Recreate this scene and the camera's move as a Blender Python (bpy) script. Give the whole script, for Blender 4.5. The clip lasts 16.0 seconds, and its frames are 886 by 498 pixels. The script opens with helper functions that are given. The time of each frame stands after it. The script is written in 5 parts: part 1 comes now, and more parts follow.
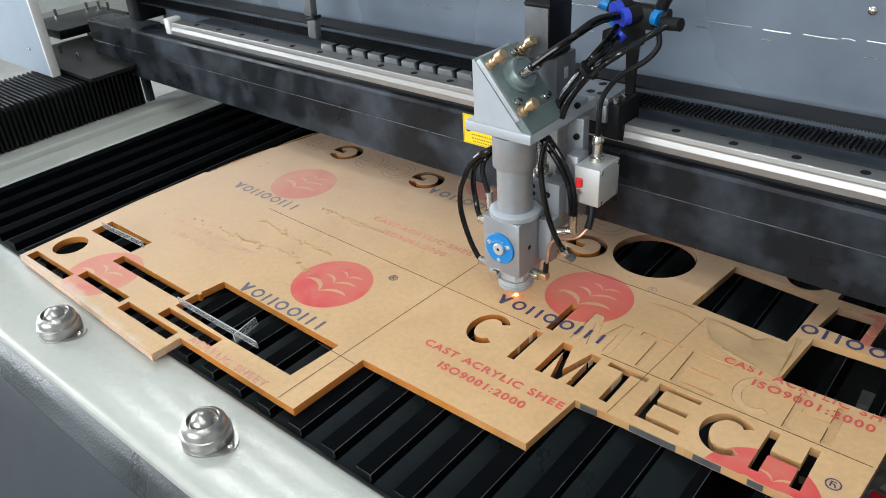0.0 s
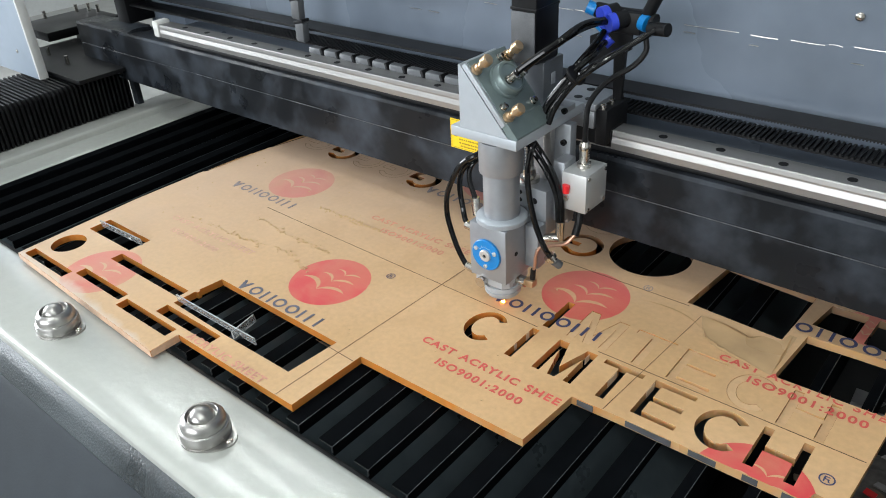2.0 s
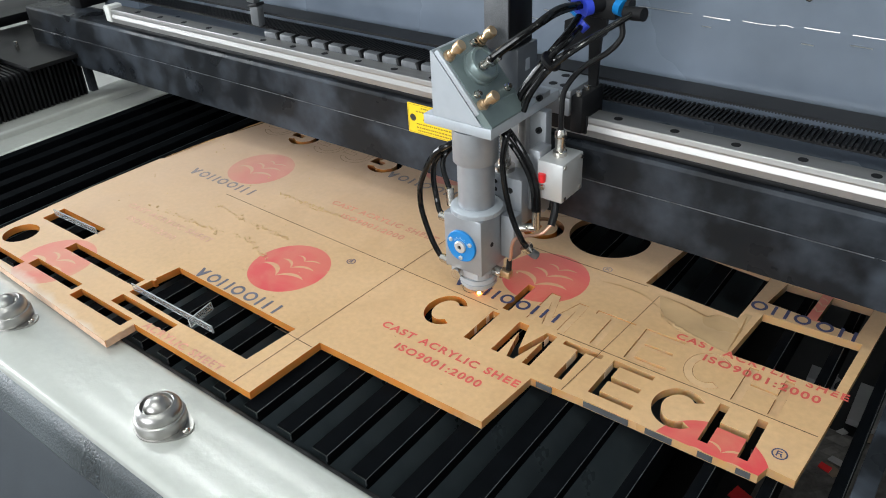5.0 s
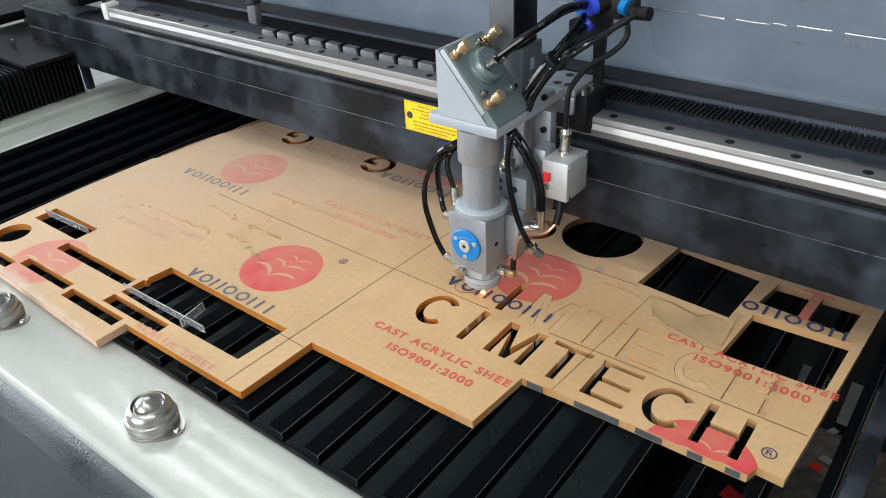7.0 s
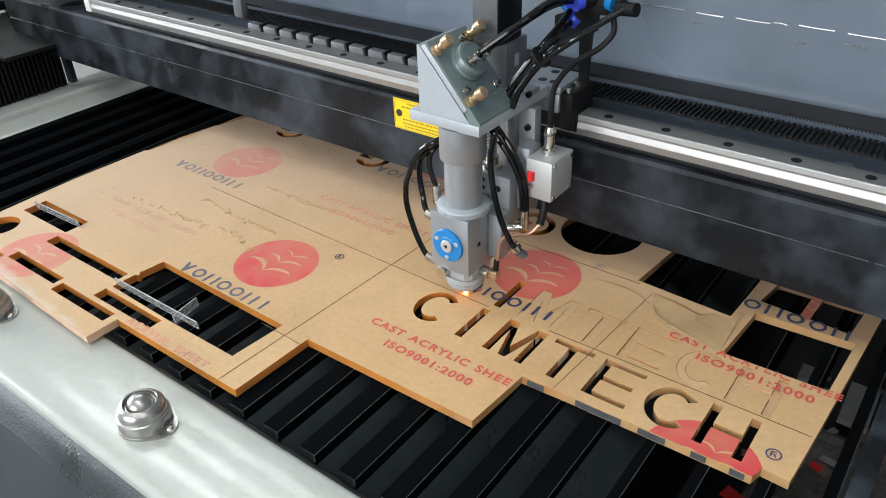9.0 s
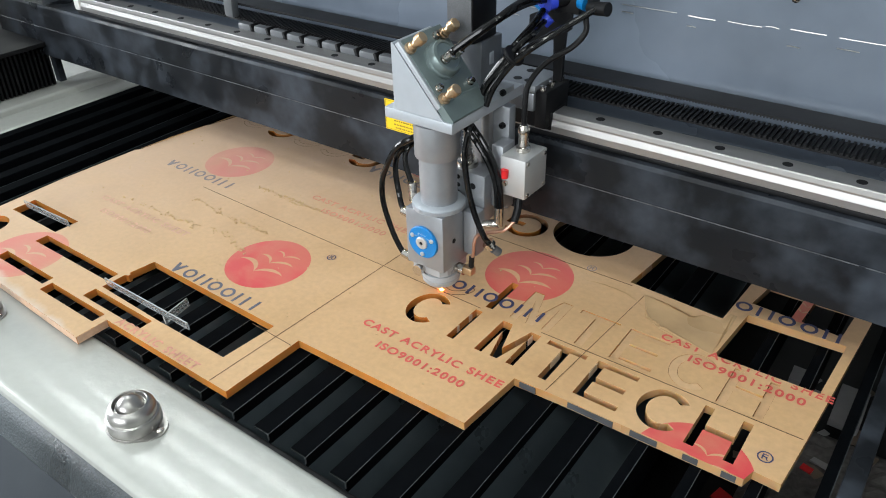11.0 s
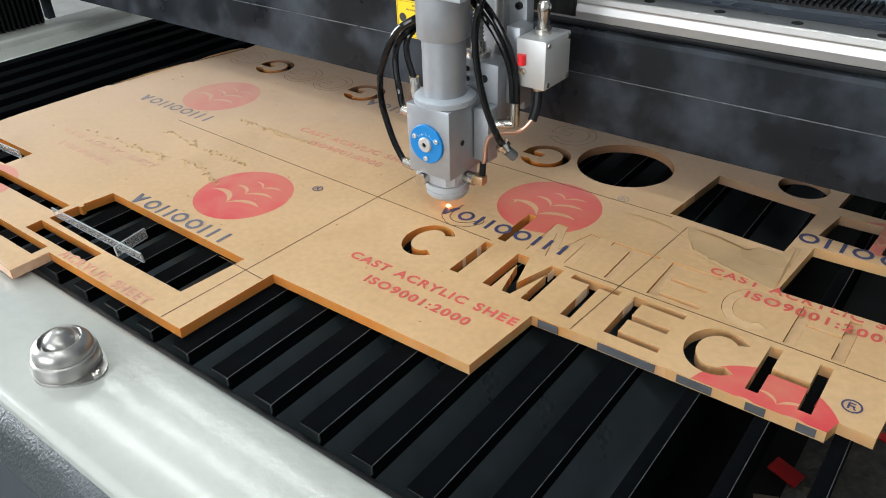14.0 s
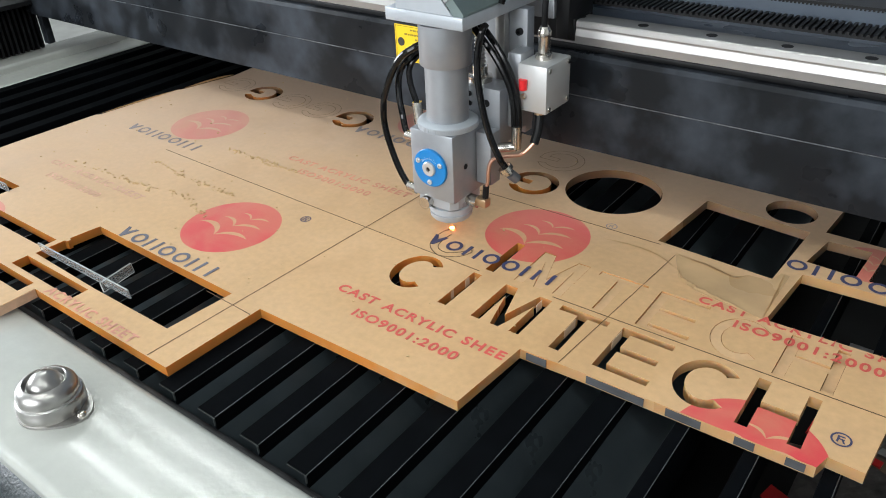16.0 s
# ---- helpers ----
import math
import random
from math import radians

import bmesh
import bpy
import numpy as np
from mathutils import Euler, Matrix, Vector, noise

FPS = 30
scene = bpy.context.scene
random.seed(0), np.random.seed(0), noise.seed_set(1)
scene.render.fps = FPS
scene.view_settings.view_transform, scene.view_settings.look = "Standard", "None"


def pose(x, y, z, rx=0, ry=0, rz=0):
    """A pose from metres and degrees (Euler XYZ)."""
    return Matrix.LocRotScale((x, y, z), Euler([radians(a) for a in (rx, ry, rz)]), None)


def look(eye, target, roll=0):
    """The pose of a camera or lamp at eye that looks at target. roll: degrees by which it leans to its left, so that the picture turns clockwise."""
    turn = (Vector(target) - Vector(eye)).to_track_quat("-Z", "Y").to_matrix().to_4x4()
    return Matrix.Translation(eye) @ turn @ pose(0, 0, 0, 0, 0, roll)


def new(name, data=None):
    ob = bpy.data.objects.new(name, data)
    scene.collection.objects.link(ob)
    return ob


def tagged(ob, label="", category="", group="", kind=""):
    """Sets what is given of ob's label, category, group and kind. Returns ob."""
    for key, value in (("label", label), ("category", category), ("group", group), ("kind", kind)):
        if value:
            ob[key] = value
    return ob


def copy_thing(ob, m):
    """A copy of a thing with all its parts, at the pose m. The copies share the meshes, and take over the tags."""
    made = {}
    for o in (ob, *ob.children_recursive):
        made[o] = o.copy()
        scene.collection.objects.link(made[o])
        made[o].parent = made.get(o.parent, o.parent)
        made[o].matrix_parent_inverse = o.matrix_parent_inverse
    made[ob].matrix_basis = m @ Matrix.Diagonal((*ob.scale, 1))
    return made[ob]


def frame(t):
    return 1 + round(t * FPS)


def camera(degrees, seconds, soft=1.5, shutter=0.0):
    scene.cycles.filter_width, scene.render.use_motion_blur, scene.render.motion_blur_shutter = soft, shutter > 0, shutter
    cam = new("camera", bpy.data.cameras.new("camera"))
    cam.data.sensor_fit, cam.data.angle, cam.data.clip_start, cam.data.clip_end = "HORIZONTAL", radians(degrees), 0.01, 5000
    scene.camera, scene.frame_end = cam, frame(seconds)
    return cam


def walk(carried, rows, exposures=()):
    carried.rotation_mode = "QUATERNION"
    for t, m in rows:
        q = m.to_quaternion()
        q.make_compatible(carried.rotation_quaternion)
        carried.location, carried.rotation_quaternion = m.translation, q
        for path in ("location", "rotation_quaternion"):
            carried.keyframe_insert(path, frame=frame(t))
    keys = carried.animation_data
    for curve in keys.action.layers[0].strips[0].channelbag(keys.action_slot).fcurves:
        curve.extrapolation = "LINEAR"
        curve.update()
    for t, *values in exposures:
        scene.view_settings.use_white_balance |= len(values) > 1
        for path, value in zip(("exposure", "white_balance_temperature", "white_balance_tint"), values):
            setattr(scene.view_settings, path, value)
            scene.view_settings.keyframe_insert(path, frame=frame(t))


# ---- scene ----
cam = camera(59.9, 16.0, soft=1.0)
PATH = [
    (0, 0.4852, -0.5466, 0.4997, 58.601, 3.338, 39.763),
    (0.5, 0.4873, -0.5477, 0.4988, 58.628, 3.318, 39.751),
    (1, 0.4871, -0.5496, 0.4970, 58.649, 3.257, 39.630),
    (1.5, 0.4863, -0.5505, 0.4972, 58.673, 3.226, 39.754),
    (2, 0.4887, -0.5534, 0.4976, 58.833, 3.043, 39.611),
    (2.5, 0.4920, -0.5551, 0.4971, 58.929, 2.978, 39.097),
    (3, 0.4962, -0.5539, 0.4988, 58.876, 2.855, 38.623),
    (3.5, 0.4984, -0.5501, 0.4942, 58.537, 2.802, 38.004),
    (4, 0.4981, -0.5475, 0.4926, 58.152, 2.827, 37.686),
    (6.5, 0.4994, -0.5405, 0.4915, 57.573, 2.416, 37.194),
    (7, 0.5020, -0.5412, 0.4922, 57.724, 2.482, 37.162),
    (7.5, 0.5005, -0.5424, 0.4923, 57.765, 2.323, 37.118),
    (8, 0.4970, -0.5421, 0.4897, 57.730, 2.089, 37.061),
    (8.5, 0.4919, -0.5390, 0.4865, 57.560, 1.970, 36.861),
    (9, 0.4878, -0.5373, 0.4860, 57.355, 1.781, 36.758),
    (11.5, 0.4860, -0.5340, 0.4859, 57.357, 1.304, 36.277),
    (12, 0.4879, -0.5318, 0.4858, 57.256, 1.384, 36.185),
    (12.5, 0.4884, -0.5304, 0.4867, 57.099, 1.307, 36.282),
    (13, 0.4748, -0.5185, 0.4553, 57.198, 0.200, 36.943),
    (13.5, 0.4494, -0.4884, 0.3719, 57.574, 0.369, 37.063),
    (14, 0.4496, -0.4742, 0.3562, 57.484, 1.673, 37.419),
    (14.5, 0.4540, -0.4703, 0.3630, 57.918, 2.330, 37.797),
    (15, 0.4546, -0.4681, 0.3666, 58.463, 2.546, 37.520),
    (15.5, 0.4528, -0.4649, 0.3704, 58.508, 2.429, 37.132),
    (16, 0.4493, -0.4617, 0.3688, 58.392, 2.176, 36.738),
]
QUICK = [(13.2, look((0.457, -0.508, 0.412), (-0.554, 0.840, -0.666), 0.2)), (13.7, look((0.446, -0.480, 0.361), (-0.582, 0.857, -0.714), -1.0))]
walk(cam, sorted([(t, pose(x, y, z, rx, ry, rz)) for t, x, y, z, rx, ry, rz in PATH] + QUICK, key=lambda r: r[0]))

# the laser spot on the sheet: seconds, along the beam, across it
SPOT = [
    (0, 0.0704, 0.0355),
    (0.5, 0.0699, 0.0301),
    (1, 0.0700, 0.0250),
    (1.5, 0.0701, 0.0203),
    (2, 0.0712, 0.0152),
    (2.5, 0.0732, 0.0111),
    (3, 0.0772, 0.0081),
    (3.5, 0.0822, 0.0071),
    (4, 0.0868, 0.0077),
    (5.25, 0.0957, 0.0145),
    (6.5, 0.1014, 0.0229),
    (7, 0.1046, 0.0207),
    (7.5, 0.1037, 0.0157),
    (8, 0.1015, 0.0114),
    (8.5, 0.0987, 0.0074),
    (9, 0.0945, 0.0045),
    (10.25, 0.0825, -0.0006),
    (11.5, 0.0703, 0.0047),
    (12, 0.0666, 0.0079),
    (12.5, 0.0638, 0.0114),
    (13, 0.0622, 0.0155),
    (13.5, 0.0603, 0.0216),
    (14, 0.0603, 0.0260),
    (14.5, 0.0604, 0.0310),
    (15, 0.0608, 0.0362),
    (15.5, 0.0624, 0.0409),
    (16, 0.0640, 0.0457),
]

# ---- light: an overcast-bright hall, windows, ceiling battens and added fill battens ----
world = bpy.data.worlds.new("world")
scene.world = world
world.use_nodes = True
wn = world.node_tree.nodes
sky = wn.new("ShaderNodeTexSky")
sky.sky_type, sky.sun_disc = "NISHITA", False
sky.sun_elevation, sky.sun_rotation = radians(40), radians(200)
world.node_tree.links.new(sky.outputs[0], wn["Background"].inputs[0])
wn["Background"].inputs[1].default_value = 0.12
scene.view_settings.exposure = 0.0


def area(name, m, sx, sy, watts, colour):
    lamp = bpy.data.lights.new(name, "AREA")
    lamp.shape, lamp.size, lamp.size_y, lamp.energy, lamp.color = "RECTANGLE", sx, sy, watts, colour
    ob = new(name, lamp)
    ob.matrix_world = m
    return ob


area("window_light", look((-5.8, -1.8, 1.5), (0, 0.1, 0)), 3.6, 2.2, 385, (0.9, 0.96, 1.0))
area("window_light", look((-0.4, -5.8, 1.6), (0, 0.1, 0)), 4.4, 2.2, 245, (0.93, 0.97, 1.0))
# the row at x -3.3 gives the rail's streaks; the other four are added fill
BATTENS_AND_FILL = [(-3.3, 0.75), (-3.3, 1.4), (-3.3, 2.05), (0.2, -1.3), (0.2, -2.6), (3.2, -1.3), (3.2, -2.6)]
for bx, by in BATTENS_AND_FILL:
    area("batten_and_fill_light", look((bx, by, 3.5), (bx, by, 0)), 2.2, 0.1, 14 if bx < -3 else 20, (0.93, 1.0, 0.97))


# ---- materials ----
def mat(name, base, rough=0.5, metal=0.0, vary=0.12, scale=40.0, bump=0.0, bscale=300.0, coat=0.0, rvary=0.1, big=6.0, stretch=(1, 1, 1), spec=0.5):
    """A principled surface with variation at two scales, uneven gloss and fine relief, in object space."""
    m = bpy.data.materials.new(name)
    m.use_nodes = True
    n, l = m.node_tree.nodes, m.node_tree.links
    b = n["Principled BSDF"]
    b.inputs["Metallic"].default_value = metal
    b.inputs["Coat Weight"].default_value = coat
    b.inputs["Specular IOR Level"].default_value = spec
    b.inputs["Coat Roughness"].default_value = 0.12
    tc = n.new("ShaderNodeTexCoord")
    mp = n.new("ShaderNodeMapping")
    mp.inputs["Scale"].default_value = stretch
    l.new(tc.outputs["Object"], mp.inputs[0])
    a, c = n.new("ShaderNodeTexNoise"), n.new("ShaderNodeTexNoise")
    a.inputs["Scale"].default_value, c.inputs["Scale"].default_value = scale, big
    a.inputs["Detail"].default_value, c.inputs["Detail"].default_value = 6, 4
    mix = n.new("ShaderNodeMath")
    mix.operation = "MULTIPLY_ADD"
    mix.inputs[1].default_value = 0.5
    half = n.new("ShaderNodeMath")
    half.operation, half.inputs[1].default_value = "MULTIPLY", 0.5
    for t in (a, c):
        l.new(mp.outputs[0], t.inputs["Vector"])
    l.new(c.outputs["Fac"], half.inputs[0])
    l.new(a.outputs["Fac"], mix.inputs[0])
    l.new(half.outputs[0], mix.inputs[2])
    ramp = n.new("ShaderNodeValToRGB")
    ramp.color_ramp.elements[0].position, ramp.color_ramp.elements[1].position = 0.3, 0.7
    ramp.color_ramp.elements[0].color = (*[v * (1 - vary) for v in base], 1)
    ramp.color_ramp.elements[1].color = (*[min(1, v * (1 + vary)) for v in base], 1)
    l.new(mix.outputs[0], ramp.inputs[0])
    l.new(ramp.outputs[0], b.inputs["Base Color"])
    rr = n.new("ShaderNodeMapRange")
    rr.inputs["From Min"].default_value, rr.inputs["From Max"].default_value = 0.3, 0.7
    rr.inputs["To Min"].default_value, rr.inputs["To Max"].default_value = max(0.02, rough - rvary), min(1, rough + rvary)
    l.new(c.outputs["Fac"], rr.inputs["Value"])
    l.new(rr.outputs[0], b.inputs["Roughness"])
    if bump:
        f = n.new("ShaderNodeTexNoise")
        f.inputs["Scale"].default_value, f.inputs["Detail"].default_value = bscale, 3
        l.new(mp.outputs[0], f.inputs["Vector"])
        bp = n.new("ShaderNodeBump")
        bp.inputs["Strength"].default_value, bp.inputs["Distance"].default_value = bump, 0.001
        l.new(f.outputs["Fac"], bp.inputs["Height"])
        l.new(bp.outputs[0], b.inputs["Normal"])
    return m


def glow(name, colour, strength):
    m = mat(name, colour, 0.6)
    b = m.node_tree.nodes["Principled BSDF"]
    b.inputs["Emission Color"].default_value, b.inputs["Emission Strength"].default_value = (*colour, 1), strength
    return m


def clear(name, colour, rough=0.03):
    m = mat(name, colour, rough, vary=0.02, rvary=0.02, spec=0.3)
    b = m.node_tree.nodes["Principled BSDF"]
    b.inputs["Transmission Weight"].default_value, b.inputs["IOR"].default_value = 0.85, 1.3
    return m


LOGO_R = 0.049
LOGOS = [(-0.354, 0.092), (-0.121, -0.069), (0.138, 0.080), (-0.377, -0.220), (0.385, -0.080), (-0.105, 0.245), (0.402, 0.190)]
LOGO_SIZE = [1, 1, 1, 1, 1, 1, 0.6]
LOGO_INK = [0.95, 1.0, 1.0, 0.85, 1.0, 0.9, 0.9]
# wings of the three gulls: root, tip, rise of the upper and of the lower arc
GULLS = [((-0.002, -0.021), (-0.036, -0.010), 0.0125, 0.0065), ((-0.002, -0.021), (0.033, -0.010), 0.0095, 0.0045),
         ((0.001, 0.000), (-0.021, 0.009), 0.0075, 0.0040), ((0.001, 0.000), (0.030, 0.010), 0.0070, 0.0032),
         ((0.006, 0.018), (-0.010, 0.0245), 0.0050, 0.0026), ((0.006, 0.018), (0.026, 0.0255), 0.0048, 0.0022)]


def film_material():
    """Kraft masking film with printed discs and birds, faded in places, dusty and stained, haze painted in."""
    m = mat("kraft_film", (0.60, 0.370, 0.178), 0.42, vary=0.13, scale=160, big=9, bump=0.12, bscale=700, rvary=0.08)
    n, l = m.node_tree.nodes, m.node_tree.links
    b = n["Principled BSDF"]
    base = b.inputs["Base Color"].links[0].from_socket
    tc = n.new("ShaderNodeTexCoord")
    sep = n.new("ShaderNodeSeparateXYZ")
    l.new(tc.outputs["Object"], sep.inputs[0])

    def op(kind, a, c=0.0, d=None):
        k = n.new("ShaderNodeMath")
        k.operation = kind
        for i, v in enumerate((a, c) if d is None else (a, c, d)):
            if isinstance(v, (int, float)):
                k.inputs[i].default_value = v
            else:
                l.new(v, k.inputs[i])
        return k.outputs[0]

    def dist(cx, cy):
        dx, dy = op("SUBTRACT", sep.outputs[0], cx), op("SUBTRACT", sep.outputs[1], cy)
        return op("SQRT", op("ADD", op("MULTIPLY", dx, dx), op("MULTIPLY", dy, dy)))

    disc = None
    for (cx, cy), strength, size in zip(LOGOS, LOGO_INK, LOGO_SIZE):
        one = op("MULTIPLY", op("LESS_THAN", dist(cx, cy), LOGO_R * size), strength)
        # pale gulls: each wing is the crescent between two circles through its root and its tip
        for (vx, vy), (tx, ty), bulge, thin in GULLS:
            for sag, inner in ((bulge, False), (thin, True)):
                hx, hy = tx - vx, ty - vy
                chord = math.hypot(hx, hy)
                ux, uy = (-hy / chord, hx / chord) if hx > 0 else (hy / chord, -hx / chord)
                r = (chord * chord / 4 + sag * sag) / (2 * sag)
                k = sag - r
                d = op("LESS_THAN", dist(cx + ((vx + tx) / 2 + ux * k) * size, cy + ((vy + ty) / 2 + uy * k) * size), r * size)
                wing = op("MULTIPLY", wing, op("SUBTRACT", 1.0, d)) if inner else d
            one = op("MULTIPLY", one, op("SUBTRACT", 1.0, op("MULTIPLY", wing, 0.85)))
        disc = one if disc is None else op("MAXIMUM", disc, one)
    worn = n.new("ShaderNodeTexNoise")
    worn.inputs["Scale"].default_value, worn.inputs["Detail"].default_value = 25, 8
    l.new(tc.outputs["Object"], worn.inputs["Vector"])
    # ink is fresher to the front right of the sheet, thinner where dust lies
    patch = n.new("ShaderNodeTexNoise")
    patch.inputs["Scale"].default_value, patch.inputs["Detail"].default_value, patch.inputs["Distortion"].default_value = 14, 5, 1.2
    l.new(tc.outputs["Object"], patch.inputs["Vector"])
    rubbed = n.new("ShaderNodeMapRange")
    rubbed.inputs["From Min"].default_value, rubbed.inputs["From Max"].default_value = 0.42, 0.6
    rubbed.inputs["To Min"].default_value, rubbed.inputs["To Max"].default_value = 0.82, 1.05
    l.new(patch.outputs["Fac"], rubbed.inputs["Value"])
    ink = op("MULTIPLY", op("ADD", op("MULTIPLY", worn.outputs["Fac"], 0.3), 0.8), rubbed.outputs[0])
    mixer = n.new("ShaderNodeMix")
    mixer.data_type = "RGBA"
    l.new(op("MULTIPLY", disc, ink), mixer.inputs[0])
    l.new(base, mixer.inputs[6])
    mixer.inputs[7].default_value = (0.64, 0.028, 0.04, 1)
    # pale cutting dust that has settled in drifts
    dust = n.new("ShaderNodeTexNoise")
    dust.inputs["Scale"].default_value, dust.inputs["Detail"].default_value = 4.0, 5
    l.new(tc.outputs["Object"], dust.inputs["Vector"])
    dr = n.new("ShaderNodeMapRange")
    dr.inputs["From Min"].default_value, dr.inputs["From Max"].default_value = 0.45, 0.75
    dr.inputs["To Max"].default_value = 0.1
    l.new(dust.outputs["Fac"], dr.inputs["Value"])
    mix2 = n.new("ShaderNodeMix")
    mix2.data_type = "RGBA"
    # smoke haze over the back left, painted as a paler film colour
    back_haze = n.new("ShaderNodeMapRange")
    back_haze.inputs["From Min"].default_value, back_haze.inputs["From Max"].default_value = -0.12, 0.24
    back_haze.inputs["To Min"].default_value, back_haze.inputs["To Max"].default_value = 0.0, 0.32
    l.new(op("ADD", sep.outputs[1], op("MULTIPLY", sep.outputs[0], -0.4)), back_haze.inputs["Value"])
    l.new(op("MULTIPLY", op("ADD", back_haze.outputs[0], dr.outputs[0]), op("ADD", op("MULTIPLY", worn.outputs["Fac"], 0.8), 0.6)), mix2.inputs[0])
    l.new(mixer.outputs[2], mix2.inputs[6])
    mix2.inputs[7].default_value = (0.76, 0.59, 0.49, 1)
    # brown smoke stains and a paler left end
    stain = n.new("ShaderNodeTexNoise")
    stain.inputs["Scale"].default_value, stain.inputs["Detail"].default_value, stain.inputs["Distortion"].default_value = 11.0, 7, 0.6
    l.new(tc.outputs["Object"], stain.inputs["Vector"])
    sr = n.new("ShaderNodeMapRange")
    sr.inputs["From Min"].default_value, sr.inputs["From Max"].default_value, sr.inputs["To Max"].default_value = 0.55, 0.78, 0.6
    l.new(stain.outputs["Fac"], sr.inputs["Value"])
    mix3 = n.new("ShaderNodeMix")
    mix3.data_type = "RGBA"
    l.new(sr.outputs[0], mix3.inputs[0])
    l.new(mix2.outputs[2], mix3.inputs[6])
    mix3.inputs[7].default_value = (0.50, 0.30, 0.15, 1)
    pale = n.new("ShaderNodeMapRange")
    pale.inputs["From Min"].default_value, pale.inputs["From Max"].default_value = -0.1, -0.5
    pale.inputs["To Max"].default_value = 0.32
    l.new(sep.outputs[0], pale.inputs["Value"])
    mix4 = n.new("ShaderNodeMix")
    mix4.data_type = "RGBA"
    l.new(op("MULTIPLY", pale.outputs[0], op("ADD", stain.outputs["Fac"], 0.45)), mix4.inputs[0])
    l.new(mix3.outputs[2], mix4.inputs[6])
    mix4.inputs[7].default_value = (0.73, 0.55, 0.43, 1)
    # the film is peeled off along the front left border, and the clear plastic there shows the pale rail
    fx, fy = sep.outputs[0], sep.outputs[1]
    rough_edge = op("MULTIPLY", op("SUBTRACT", worn.outputs["Fac"], 0.5), 0.03)
    low = op("ADD", op("ADD", fy, op("MULTIPLY", op("ADD", fx, 0.51), 0.06)), rough_edge)
    peel = n.new("ShaderNodeMapRange")
    peel.inputs["From Min"].default_value, peel.inputs["From Max"].default_value = -0.246, -0.256
    l.new(low, peel.inputs["Value"])
    peeled = op("MULTIPLY", op("MULTIPLY", peel.outputs[0], op("LESS_THAN", fx, -0.18)), op("ADD", op("MULTIPLY", stain.outputs["Fac"], 0.8), 0.3))
    mix5 = n.new("ShaderNodeMix")
    mix5.data_type = "RGBA"
    l.new(peeled, mix5.inputs[0])
    l.new(mix4.outputs[2], mix5.inputs[6])
    mix5.inputs[7].default_value = (0.66, 0.56, 0.47, 1)
    # browner in blots towards the back edge
    blot = n.new("ShaderNodeMapRange")
    blot.inputs["From Min"].default_value, blot.inputs["From Max"].default_value = 0.05, 0.27
    blot.inputs["To Max"].default_value = 0.42
    l.new(op("ADD", fy, op("MULTIPLY", op("SUBTRACT", patch.outputs["Fac"], 0.5), 0.35)), blot.inputs["Value"])
    mix6 = n.new("ShaderNodeMix")
    mix6.data_type = "RGBA"
    l.new(op("MULTIPLY", blot.outputs[0], op("ADD", op("MULTIPLY", stain.outputs["Fac"], 0.9), 0.1)), mix6.inputs[0])
    l.new(mix5.outputs[2], mix6.inputs[6])
    mix6.inputs[7].default_value = (0.52, 0.36, 0.28, 1)
    l.new(mix6.outputs[2], b.inputs["Base Color"])
    return m


